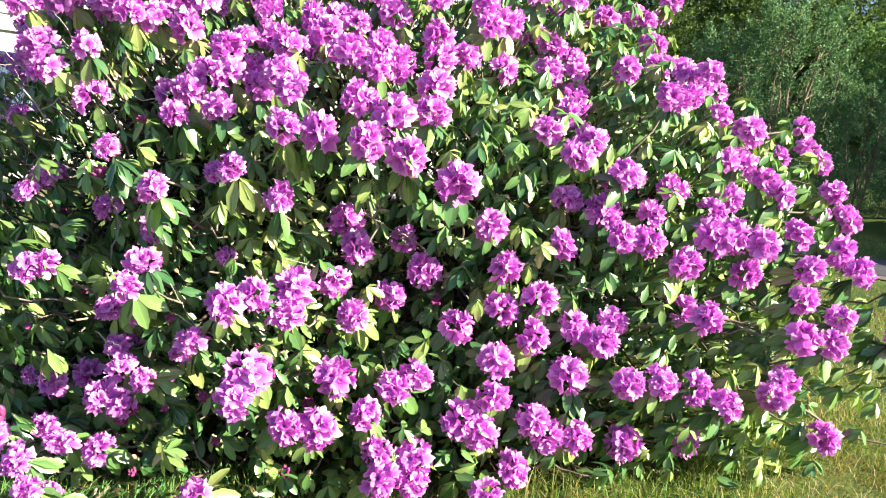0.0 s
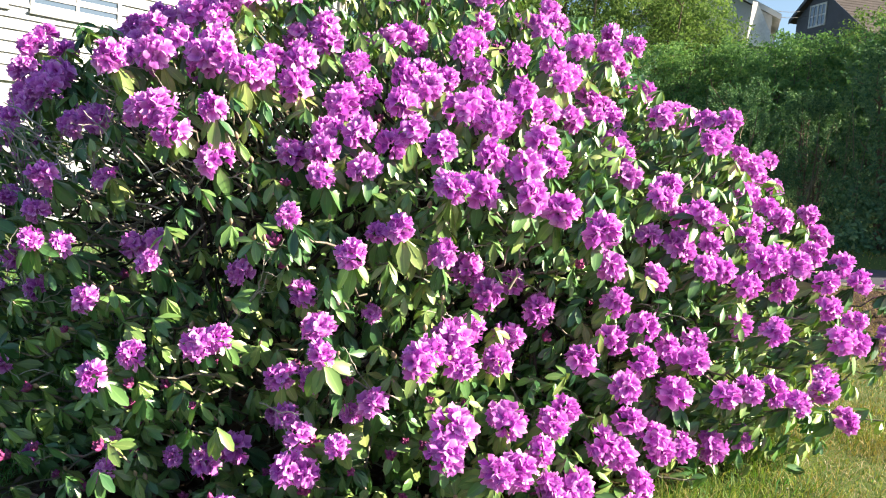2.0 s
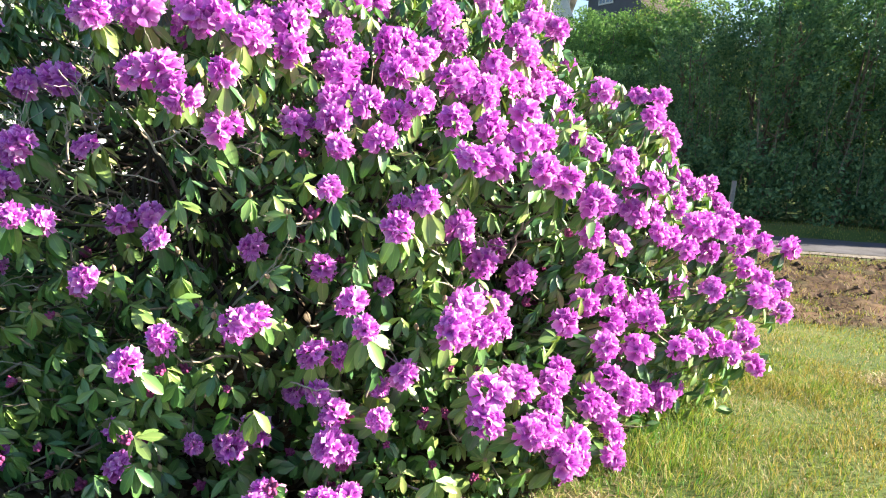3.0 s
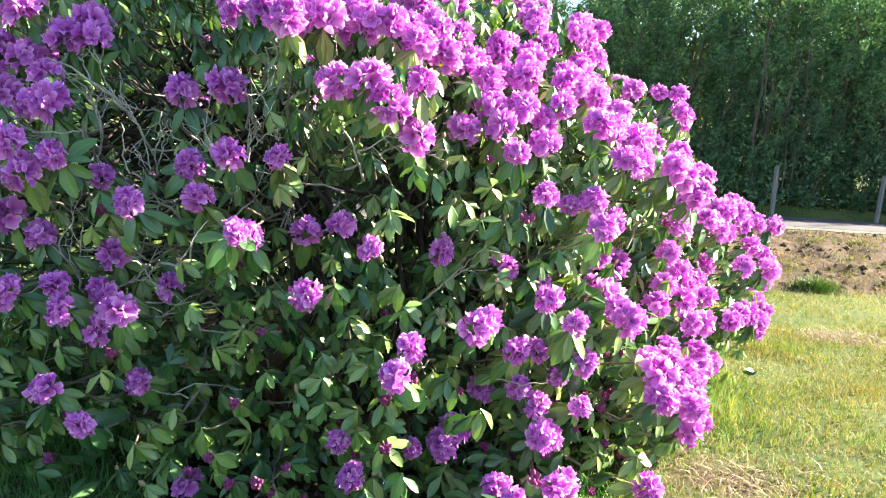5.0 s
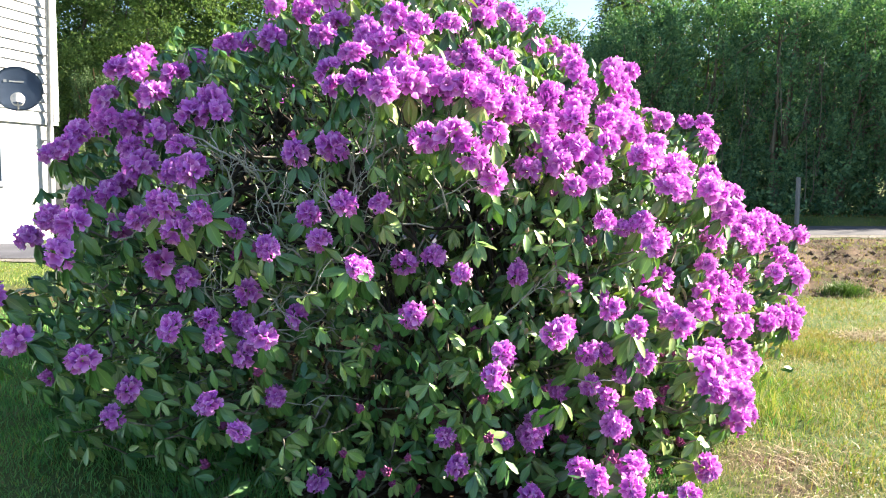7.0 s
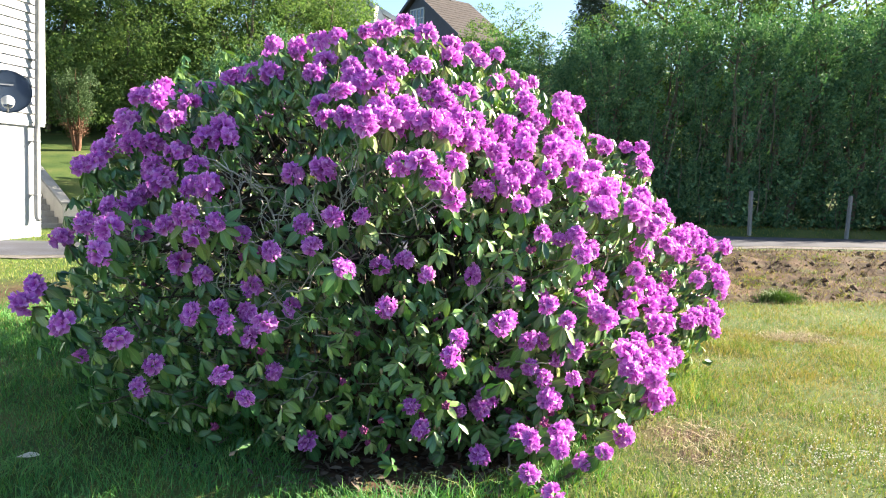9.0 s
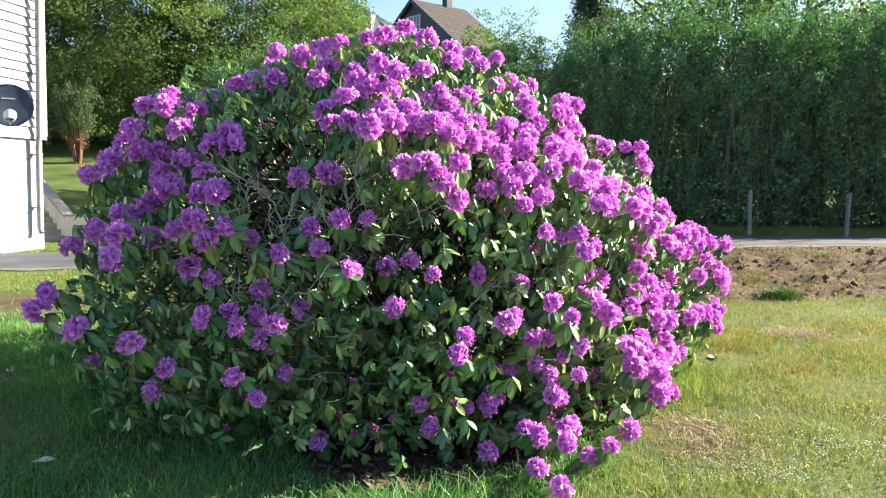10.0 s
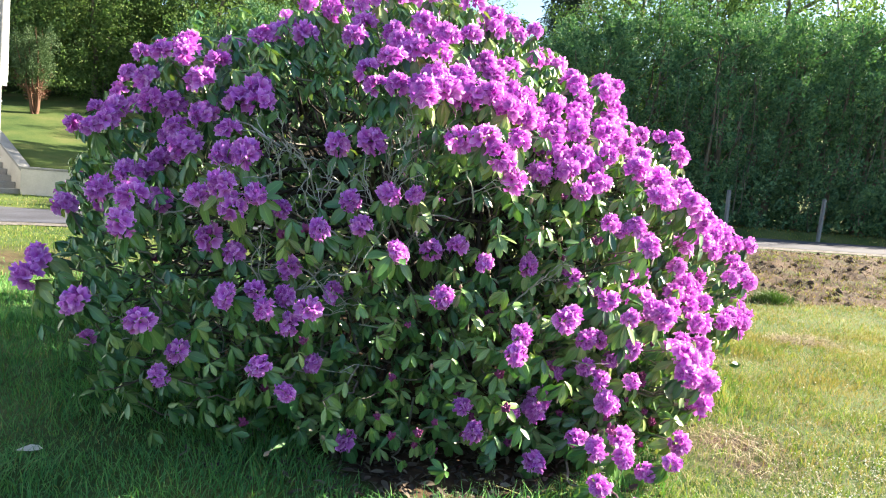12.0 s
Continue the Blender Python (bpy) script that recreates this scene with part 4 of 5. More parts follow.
targets = np.concatenate([heads - head_axes * 0.06, shoots[rng.uniform(0, 1, len(shoots)) < 0.16]])
for t in targets:
    w = (t - HEART) / np.linalg.norm(t - HEART)
    start = t - w * rng.uniform(0.22, 0.5) + rng.normal(0, 0.09, 3) - [0, 0, 0.1]
    start[2] = max(start[2], 0.05)
    twigs.append(tube(crooked(start, t, 6, 0.02, rng, -0.04) + to_bush, np.linspace(0.0075, 0.004, 6), 4))
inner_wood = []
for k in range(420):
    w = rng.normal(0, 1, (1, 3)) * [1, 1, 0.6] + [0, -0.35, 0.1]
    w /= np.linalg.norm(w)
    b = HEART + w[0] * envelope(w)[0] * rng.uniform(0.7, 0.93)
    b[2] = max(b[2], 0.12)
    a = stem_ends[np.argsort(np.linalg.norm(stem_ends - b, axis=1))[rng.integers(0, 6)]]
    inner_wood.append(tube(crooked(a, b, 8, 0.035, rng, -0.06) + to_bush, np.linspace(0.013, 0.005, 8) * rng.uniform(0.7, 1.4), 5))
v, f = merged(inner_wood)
iw = link_part("inner_branch_mass", mesh_np("inner_branch_mass", v, f, shaded_bark), bush, "brown crooked branches inside the bush, coloured darker as if in shade")
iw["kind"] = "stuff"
bare_twigs = []


def fork(start, way, length, thick, depth, most=1.05):
    """A crooked twig that forks into finer ones."""
    way = way / np.linalg.norm(way)
    line = crooked(start, start + way * length, 9, 0.028 * length, rng)
    tip = (line[-1] - HEART)[None]
    if np.linalg.norm(tip) > most * envelope(tip / np.linalg.norm(tip))[0]:
        return
    bare_twigs.append(tube(line + to_bush, np.linspace(thick, thick * 0.55, 9), 5))
    if depth:
        for q in range(rng.integers(2, 4)):
            fork(line[rng.integers(3, 9)], way + rng.normal(0, 0.6, 3) + [0, 0, 0.15], length * rng.uniform(0.5, 0.8), thick * 0.6, depth - 1, most)


for k in range(46):
    a = BARE + rng.normal(0, 1, 3) * [0.5, 0.09, 0.36] + [0.0, 0.16, -0.2]
    fork(a, np.array([rng.normal(0, 0.6), -0.55, 0.55]) + rng.normal(0, 0.25, 3), rng.uniform(0.2, 0.36), 0.0064, 2)
# leafless wood shows here and there over the shaded front too
front_way = rng.normal(0, 1, (700, 3)) * [0.8, 0.4, 0.35] + [-0.15, -0.9, 0.0]
front_way /= np.linalg.norm(front_way, axis=1, keepdims=True)
front_at = HEART + front_way * (envelope(front_way) * 0.93)[:, None]
for p, w in zip(front_at[front_at[:, 2] > 0.25][:64], front_way[front_at[:, 2] > 0.25][:64]):
    fork(p, 0.25 * w + rng.normal(0, 0.6, 3) * [1.4, 0.6, 0.3] + [0, 0, 0.1], rng.uniform(0.2, 0.42), 0.0042, 1, 0.985)
v, f = merged(bare_twigs)
bt = link_part("bare_twig_mass", mesh_np("bare_twig_mass", v, f, pale_bark), bush, "pale grey leafless twigs")
bt["kind"] = "stuff"
v, f = merged(twigs)
tw = link_part("twig_mass", mesh_np("twig_mass", v, f, bark_mat), bush, "crooked grey twigs, bare in places")
tw["kind"] = "stuff"

# dry litter under the bush
n = 3200
a = np.where(rng.uniform(0, 1, n) < 0.5, rng.normal(-1.75, 0.38, n), rng.uniform(0, 6.283, n))
r = np.where(np.abs(a + 1.75) < 0.5, 2.95, 2.3) * np.sqrt(rng.uniform(0.25, 1.0, n))
lx, ly = BUSH[0] + r * np.cos(a), BUSH[1] + r * np.sin(a)
axl = rng.normal(0, 0.35, (n, 3)) + [0, 0, 1]
v, f = scatter(LEAVES[1][0], LEAVES[1][1], frames_from(axl) @ rot_z(rng.uniform(0, 6.28, n)), rng.uniform(0.03, 0.09, n), np.stack([lx, ly, height(lx, ly) + rng.uniform(0.005, 0.03, n)], 1))
tagged(new("leaf_litter", mesh_np("leaf_litter", v, f, mulch_mat, np.tile(LEAVES[1][2], (n, 1)))), "dry brown leaf litter on bare soil under the bush", "leaf litter", kind="stuff")

# ---- trees and hedge ----
def leaf_card():
    """A small pointed leaf, bent along its rib."""
    v = np.array([(0, 0, 0), (0.45, 0.3, 0.1), (1, 0, -0.05), (0.45, -0.3, 0.1)])
    return v, np.array([[0, 1, 2, 3]])


CARD_V, CARD_F = leaf_card()


def crown_mesh(name, clumps, radii, per, leaf, mat, rng, squash=0.75):
    """A crown of many small leaves in clumps: clumps (n, 3), radii (n,)."""
    idx = np.repeat(np.arange(len(clumps)), per)
    n = len(idx)
    d = rng.normal(0, 1, (n, 3))
    d /= np.linalg.norm(d, axis=1, keepdims=True)
    rad = radii[idx] * rng.uniform(0.25, 1.0, n) ** 0.5
    at = clumps[idx] + d * rad[:, None] * [1, 1, squash]
    ax = d * 0.9 + rng.normal(0, 0.5, (n, 3)) + [0, 0, 0.2]
    v, f = scatter(CARD_V, CARD_F, frames_from(ax) @ rot_z(rng.uniform(0, 6.28, n)), leaf * rng.uniform(0.6, 1.3, n), at)
    return mesh_np(name, v, f, mat, smooth=False)


def plume_mesh(name, feet, tips, per, leaf, mat, rng):
    """Leafy upright shoots: leaves point up and out along each, closing to a tip."""
    idx = np.repeat(np.arange(len(feet)), per)
    n = len(idx)
    u = rng.uniform(0, 1, n) ** 0.8
    run = (tips - feet)[idx]
    long_ = np.linalg.norm(run, axis=1, keepdims=True)
    a = rng.uniform(0, 6.283, n)
    out = np.stack([np.cos(a), np.sin(a), np.zeros(n)], 1)
    at = feet[idx] + run * u[:, None] + out * (0.03 + np.minimum(0.2, 0.3 * long_) * (1 - u[:, None])) * rng.uniform(0.3, 1.0, (n, 1)) + rng.normal(0, 0.03, (n, 3))
    x = run / long_ * rng.uniform(0.3, 1.0, (n, 1)) + out * rng.uniform(0.3, 1.0, (n, 1)) + rng.normal(0, 0.25, (n, 3))
    x /= np.linalg.norm(x, axis=1, keepdims=True)
    side = np.cross(x, rng.normal(0, 1, (n, 3)))
    side /= np.linalg.norm(side, axis=1, keepdims=True)
    turns = np.stack([x, side, np.cross(x, side)], 2)
    v, f = scatter(CARD_V, CARD_F, turns, leaf * rng.uniform(0.6, 1.3, n), at)
    return mesh_np(name, v, f, mat, smooth=False)


def build_tree(name, h, spread, low, seed, leaf, per, mat, stems=1, clumps=130, label="", group="", plumes=0):
    """A broad tree or tall shrub at the origin: trunk or stems with limbs, and a crown of clumps with gaps."""
    r = np.random.default_rng(seed)
    t = empty(name, (0, 0, 0), label, "tree", group)
    wood = []
    tips = []
    for s in range(stems):
        a = s * 2.4 + r.uniform(0, 1)
        lean = 0.0 if stems == 1 else spread * 0.45
        foot = np.array([0.22 * math.cos(a), 0.22 * math.sin(a), -0.1]) * (0 if stems == 1 else 1) + [0, 0, -0.1]
        tip = np.array([lean * math.cos(a), lean * math.sin(a), h * r.uniform(0.72, 0.92)])
        line = crooked(foot, tip, 10, 0.05 * h / 6, r)
        base = 0.028 * h if stems == 1 else 0.012 * h
        wood.append(tube(line, np.linspace(base, base * 0.2, 10), 8 if stems == 1 else 6))
        for q in range(7 if stems == 1 else 4):
            k = r.integers(3, 9)
            b = r.uniform(0, 6.28)
            e = line[k] + np.array([math.cos(b), math.sin(b), r.uniform(0.3, 0.9)]) * spread * r.uniform(0.35, 0.75)
            lm = crooked(line[k], e, 6, 0.05, r)
            wood.append(tube(lm, np.linspace(base * 0.4, base * 0.1, 6), 5))
            tips.append(e)
    v, f = merged(wood)
    link_part("trunk", mesh_np("trunk", v, f, dark_bark), t)
    c = r.normal(0, 1, (clumps, 3))
    c /= np.linalg.norm(c, axis=1, keepdims=True)
    c *= r.uniform(0.45, 1.0, (clumps, 1)) ** 0.6
    mid = (h + low) / 2
    lump = 1 + 0.22 * np.sin(3 * np.arctan2(c[:, 1], c[:, 0]) + seed) + 0.12 * r.normal(0, 1, clumps)
    c = c * [spread, spread, (h - low) / 2] * lump[:, None] * np.array([1, 1, 0.95]) + [0, 0, mid]
    skirt = np.stack([r.uniform(-0.95, 0.95, clumps // 2) * spread, r.uniform(-0.7, 0.7, clumps // 2) * spread, r.uniform(0.2, h * 0.36, clumps // 2)], 1)
    c = np.concatenate([c, skirt]) if low < 0.5 else c
    c[:, 2] = np.maximum(c[:, 2], low * 0.6 + 0.15)
    c = np.concatenate([c, np.array(tips)])
    radii = r.uniform(0.3, 0.62, len(c)) * spread * 0.38
    if plumes:
        # upright leafy shoots over a lumpy column, thickest towards the outside
        a = r.uniform(0, 6.283, plumes)
        q = r.uniform(0.25, 1.0, plumes) ** 0.5
        z = r.uniform(0.02, 0.86, plumes) ** 0.9 * h
        swell = spread * (0.82 + 0.24 * np.sin(2.3 * z + seed) * np.sin(3 * a + seed)) * np.where(z > 0.6 * h, 1 - 0.5 * (z / h - 0.6) / 0.4, 1.0)
        feet = np.stack([q * swell * np.cos(a), q * swell * np.sin(a), z], 1)
        rise = r.uniform(0.35, 0.95, plumes)
        tips = feet + np.stack([np.cos(a) * q * r.uniform(0.0, 1.3, plumes), np.sin(a) * q * r.uniform(0.0, 1.3, plumes), np.ones(plumes)], 1) * rise[:, None]
        tips[:, 2] = np.minimum(tips[:, 2], h * r.uniform(0.92, 1.06, plumes))
        link_part("crown", plume_mesh("crown", feet, tips, per, leaf, mat, r), t)
        # slim upright stems that show among the leaves
        slim = []
        for q in range(26):
            b, z0 = r.uniform(0, 6.283), r.uniform(0.0, 0.5) * h
            p = np.array([math.cos(b), math.sin(b), 0]) * spread * r.uniform(0.55, 0.92) + [0, 0, z0]
            slim.append(tube(crooked(p, p * [1.12, 1.12, 1] + [r.normal(0, 0.22), r.normal(0, 0.22), r.uniform(1.0, 2.6)], 6, 0.03, r), np.linspace(0.017, 0.006, 6), 4))
        v, f = merged(slim)
        slim_part = link_part("stem_mass", mesh_np("stem_mass", v, f, stem_bark), t, "pale slim upright stems")
        slim_part["kind"] = "stuff"
    else:
        link_part("crown", crown_mesh("crown", c, radii, per, leaf, mat, r), t)
    return t


def plant(proto, spots, base_h):
    """The first of a kind goes to the first spot, copies to the others. spots: x, y, size, turn."""
    for i, (x, y, s, turn) in enumerate(spots):
        m = pose(x, y, float(height(x, y)) - 0.02, 0, 0, turn) @ Matrix.Scale(s, 4)
        if i == 0:
            later = m
        else:
            c = copy_thing(proto, m)
            c.scale = (s, s, s)
    proto.matrix_basis = later


HEDGE = "tall leafy hedge along the lane"
h1 = build_tree("hedge_tree", 6.6, 1.9, 0.2, 201, 0.104, 62, hedge_leaf, 5, 128, "tall dense green hedge shrub with many upright stems beside the lane", HEDGE, plumes=260)
h2 = build_tree("hedge_tree", 6.2, 1.8, 0.15, 202, 0.104, 62, hedge_leaf, 6, 128, "tall dense green hedge shrub with many upright stems beside the lane", HEDGE, plumes=260)
h3 = build_tree("hedge_tree", 7.0, 2.0, 0.2, 203, 0.104, 62, hedge_leaf, 4, 128, "tall dense green hedge shrub with many upright stems beside the lane", HEDGE, plumes=260)
plant(h1, [(2.6, 20.2, 0.76, 10), (7.9, 19.4, 0.98, 200), (13.4, 19.3, 1.02, 80), (18.8, 19.6, 1.05, 300), (-4.6, 21.6, 0.75, 190), (21.8, 22.5, 1.1, 30), (14.5, 22.6, 1.05, 75)], 6.6)
plant(h2, [(4.3, 19.9, 0.96, 60), (9.8, 19.5, 1.04, 140), (15.2, 19.1, 1.05, 20), (20.8, 19.8, 1.1, 90), (0.9, 21.2, 0.6, 250), (-6.4, 22.2, 0.7, 40)], 6.2)
plant(h3, [(6.1, 20.0, 0.94, 330), (11.6, 19.3, 0.98, 100), (17.0, 19.5, 1.0, 230), (-0.9, 21.6, 0.55, 20), (-2.7, 21.3, 0.5, 260), (11.8, 22.8, 1.0, 310)], 7.0)

# low undergrowth closes the foot of the hedge
r = np.random.default_rng(209)
uc = np.stack([r.uniform(1.5, 19, 420), r.uniform(18.35, 20.4, 420), r.uniform(0.1, 1.7, 420)], 1)
uc[:, 2] += height(uc[:, 0], uc[:, 1])
tagged(new("hedge_undergrowth", crown_mesh("hedge_undergrowth", uc, r.uniform(0.3, 0.6, 420), 60, 0.13, hedge_leaf, r)), "dark green undergrowth at the foot of the hedge", "shrubs", kind="stuff")

WOOD = "trees on the slope behind the lane"
t1 = build_tree("broadleaf_tree", 8.6, 3.3, 0.3, 211, 0.155, 46, tree_leaf, 1, 230, "leafy deciduous tree lit by low sun on the slope", WOOD)
t2 = build_tree("broadleaf_tree", 7.6, 3.0, 0.25, 212, 0.145, 46, tree_leaf, 3, 220, "leafy deciduous tree lit by low sun on the slope", WOOD)
t3 = build_tree("broadleaf_tree", 8.6, 3.3, 0.3, 213, 0.118, 94, tree_leaf, 2, 250, "leafy deciduous tree lit by low sun on the slope", WOOD)
plant(t1, [(8.8, 31.5, 0.78, 50), (17.5, 30.5, 1.25, 170), (-16.5, 34.0, 1.12, 70), (-9.4, 35.0, 1.02, 260), (12.6, 34.5, 1.15, 20)], 8.6)
plant(t2, [(-4.4, 33.8, 1.02, 160), (4.6, 36.5, 0.8, 20), (13.2, 30.5, 1.3, 120), (21.8, 30.0, 1.35, 220), (-3.4, 36.0, 0.85, 200), (3.0, 38.4, 0.55, 130), (5.5, 30.0, 0.68, 300)], 7.6)
t4 = build_tree("garden_shrub", 4.2, 1.75, 0.1, 214, 0.12, 46, sunlit_shrub_leaf, 5, 220, "dense green garden shrub on the slope below the houses, leaves coloured as if sunlit", "shrubs on the slope")
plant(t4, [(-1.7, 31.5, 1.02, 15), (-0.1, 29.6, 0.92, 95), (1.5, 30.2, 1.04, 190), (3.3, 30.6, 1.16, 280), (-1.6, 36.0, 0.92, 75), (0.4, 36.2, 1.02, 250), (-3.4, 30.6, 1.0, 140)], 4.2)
plant(t3, [(-14.9, 31.2, 1.1, 0), (-11.1, 31.4, 1.02, 40), (-7.4, 32.6, 1.08, 110), (-12.6, 33.2, 1.1, 190), (-5.7, 35.6, 1.0, 300)], 8.6)


def build_spruce():
    r = np.random.default_rng(77)
    t = empty("spruce_tree", (0, 0, 0), "tall dark blue-green spruce standing behind the hedge", "tree")
    v, f = tube([(0, 0, -0.2), (0, 0, 6), (0, 0, 13)], [0.22, 0.14, 0.02], 8)
    link_part("trunk", mesh_np("trunk", v, f, dark_bark), t)
    at, ax = [], []
    for z in np.arange(1.5, 12.8, 0.42):
        reach = 3.1 * (1 - z / 13.4)
        for k in range(9):
            a = r.uniform(0, 6.28)
            for q in np.linspace(0.15, 1, 16):
                d = reach * q * r.uniform(0.85, 1.1)
                at.append((d * math.cos(a), d * math.sin(a), z - 0.35 * q * reach * 0.5 + 0.2 * q * q * reach + r.normal(0, 0.05)))
                ax.append((-math.sin(a) * r.normal(0, 0.5), math.cos(a) * r.normal(0, 0.5), 1))
    at, ax = np.array(at), np.array(ax)
    at = np.repeat(at, 3, 0) + r.normal(0, 0.12, (3 * len(at), 3))
    ax = np.repeat(ax, 3, 0) + r.normal(0, 0.4, (len(at), 3))
    v, f = scatter(CARD_V * [1, 0.5, 1], CARD_F, frames_from(ax) @ rot_z(r.uniform(0, 6.28, len(at))), r.uniform(0.25, 0.5, len(at)), at)
    link_part("crown", mesh_np("crown", v, f, needle_mat, smooth=False), t)
    t.matrix_basis = pose(16.0, 55.0, float(height(16.0, 55.0)))


build_spruce()


def build_cypress():
    """Upright cypress: flame-shaped green tops on a fan of stems, the lower half dead and rust-brown."""
    r = np.random.default_rng(78)
    t = empty("cypress_shrub", (0, 0, 0), "upright green cypress with rust-brown dead lower branches", "shrub")
    stems, feet, tips, dead_feet, dead_tips = [], [], [], [], []
    for k in range(11):
        a, out = k * 2.4, 0.25 + 0.5 * (k % 4) / 3
        top = np.array([out * math.cos(a), out * math.sin(a), r.uniform(2.0, 2.8)])
        line = crooked((0.08 * math.cos(a), 0.08 * math.sin(a), -0.05), top, 10, 0.02, r)
        stems.append(tube(line, np.linspace(0.04, 0.008, 10), 5))
        for q in range(16):
            u = r.uniform(0.42, 0.96)
            p = line[int(u * 9)] + r.normal(0, 0.09, 3) * [1, 1, 0.5]
            feet.append(p)
            tips.append(p + [0.15 * math.cos(a) + r.normal(0, 0.07), 0.15 * math.sin(a) + r.normal(0, 0.07), r.uniform(0.3, 0.5)])
        for q in range(4):
            p = line[r.integers(2, 5)]
            dead_feet.append(p)
            dead_tips.append(p + [0.2 * math.cos(a) + r.normal(0, 0.1), 0.2 * math.sin(a) + r.normal(0, 0.1), r.uniform(0.15, 0.4)])
    v, f = merged(stems)
    link_part("trunk", mesh_np("trunk", v, f, rust_mat, np.zeros((len(v), 2))), t)
    link_part("crown", plume_mesh("crown", np.array(feet), np.array(tips), 80, 0.062, cypress_mat, r), t)
    link_part("dead_sprays", plume_mesh("dead_sprays", np.array(dead_feet), np.array(dead_tips), 18, 0.06, rust_mat, r), t)
    t.matrix_basis = pose(-12.3, 26.8, float(height(-12.3, 26.8)) - 0.02, 0, -3, 0)


build_cypress()

# ---- fence posts by the lane ----
for x, y, h, lean in ((10.5, 17.3, 1.22, 2.0), (7.6, 17.3, 1.22, -1.5), (2.96, 17.4, 1.0, 1.0)):
    p = empty("fence_post", (x, y, float(height(x, y)) - 0.02), "weathered grey wooden fence post in front of the hedge", "post", "fence posts along the lane", turn=12)
    bm = box_bm(-0.042, 0.042, -0.042, 0.042, 0, h, 0.012)
    bmesh.ops.rotate(bm, verts=bm.verts[:], cent=(0, 0, 0), matrix=Matrix.Rotation(radians(lean), 3, "Y"))
    part("post", bm, post_mat, p)
    for z in (0.35, 0.7, 1.0):
        if z < h - 0.1:
            v, f = tube([(-0.05, -0.06, z), (-0.02, -0.072, z + 0.02), (0.02, -0.072, z + 0.02), (0.05, -0.06, z)], [0.004] * 4, 5)
            link_part("wire_staple", mesh_np("wire_staple", v, f, zinc_mat), p)

# ---- white house ----
# x runs along the wall away from its far corner, y out of the wall towards the lane side, z up
HC = (-10.25, 17.0, 0.05)
house = empty("white_house", HC, "white timber house on a tall rendered foundation wall", "house")
wx, wy = Vector((-0.33, -0.944, 0)).normalized(), Vector((0.944, -0.33, 0)).normalized()
house.matrix_basis = Matrix([[wx.x, wy.x, 0, HC[0]], [wx.y, wy.y, 0, HC[1]], [0, 0, 1, HC[2]], [0, 0, 0, 1]])
L, D, FZ, TOP = 12.5, 7.5, 2.5, 6.5
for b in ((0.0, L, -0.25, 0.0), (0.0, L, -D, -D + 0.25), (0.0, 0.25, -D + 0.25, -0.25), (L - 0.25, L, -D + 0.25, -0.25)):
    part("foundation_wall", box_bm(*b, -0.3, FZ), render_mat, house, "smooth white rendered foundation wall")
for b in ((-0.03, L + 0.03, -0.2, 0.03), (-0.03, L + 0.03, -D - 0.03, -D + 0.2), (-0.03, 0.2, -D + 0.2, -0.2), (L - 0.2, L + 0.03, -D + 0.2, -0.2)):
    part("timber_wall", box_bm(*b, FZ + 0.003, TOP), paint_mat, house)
board = bmesh.new()
bmesh.ops.create_cube(board, size=1)
for vtx in board.verts:
    lower = vtx.co.z < 0
    vtx.co = Vector(((0.5 + vtx.co.x) * (L - 0.12) + 0.12, 0.034 + (0.5 + vtx.co.y) * (0.06 if lower else 0.006), (0.5 + vtx.co.z) * 0.205))
bmesh.ops.bevel(board, geom=[e for e in board.edges if abs(e.verts[0].co.z - e.verts[1].co.z) < 1e-4], offset=0.004, segments=1, affect="EDGES")
board_me = bpy.data.meshes.new("siding_board")
bmesh.ops.recalc_face_normals(board, faces=board.faces[:])
board.to_mesh(board_me)
board.free()
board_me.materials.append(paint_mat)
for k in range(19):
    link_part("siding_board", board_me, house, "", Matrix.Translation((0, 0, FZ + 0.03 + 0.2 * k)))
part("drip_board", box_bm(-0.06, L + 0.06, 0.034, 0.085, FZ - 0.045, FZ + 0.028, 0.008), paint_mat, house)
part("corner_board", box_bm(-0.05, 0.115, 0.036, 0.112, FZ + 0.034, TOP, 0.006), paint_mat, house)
pipe_v, pipe_f = tube([(0.35, 0.42, TOP - 0.25), (0.35, 0.25, TOP - 0.6), (0.35, 0.2, 2.5), (0.35, 0.17, 2.3), (0.35, 0.17, 0.42), (0.35, 0.22, 0.34)], [0.06] * 6, 14)
pipe = link_part("downpipe", mesh_np("downpipe", pipe_v, pipe_f, zinc_mat), house, "galvanised rainwater downpipe")
for z in (0.9, 2.1, 3.9):
    part("pipe_bracket", box_bm(0.28, 0.42, 0.02, 0.24, z, z + 0.03, 0.005), zinc_mat, pipe)
# roof with the ridge along the wall, and its gutter
RZ = TOP + 2.6
bm = bmesh.new()
for y0, y1 in ((0.45, -D / 2), (-D - 0.45, -D / 2)):
    z0 = TOP + 0.02 - 0.3
    vs = [bm.verts.new(c) for c in ((-0.25, y0, z0), (L + 0.5, y0, z0), (L + 0.5, y1, RZ), (-0.25, y1, RZ), (-0.25, y0, z0 + 0.18), (L + 0.5, y0, z0 + 0.18), (L + 0.5, y1, RZ + 0.2), (-0.25, y1, RZ + 0.2))]
    for q in ((0, 1, 2, 3), (4, 5, 6, 7), (0, 1, 5, 4), (1, 2, 6, 5), (2, 3, 7, 6), (3, 0, 4, 7)):
        bm.faces.new([vs[i] for i in q])
part("roof", bm, grey_roof, house, "grey tiled roof")
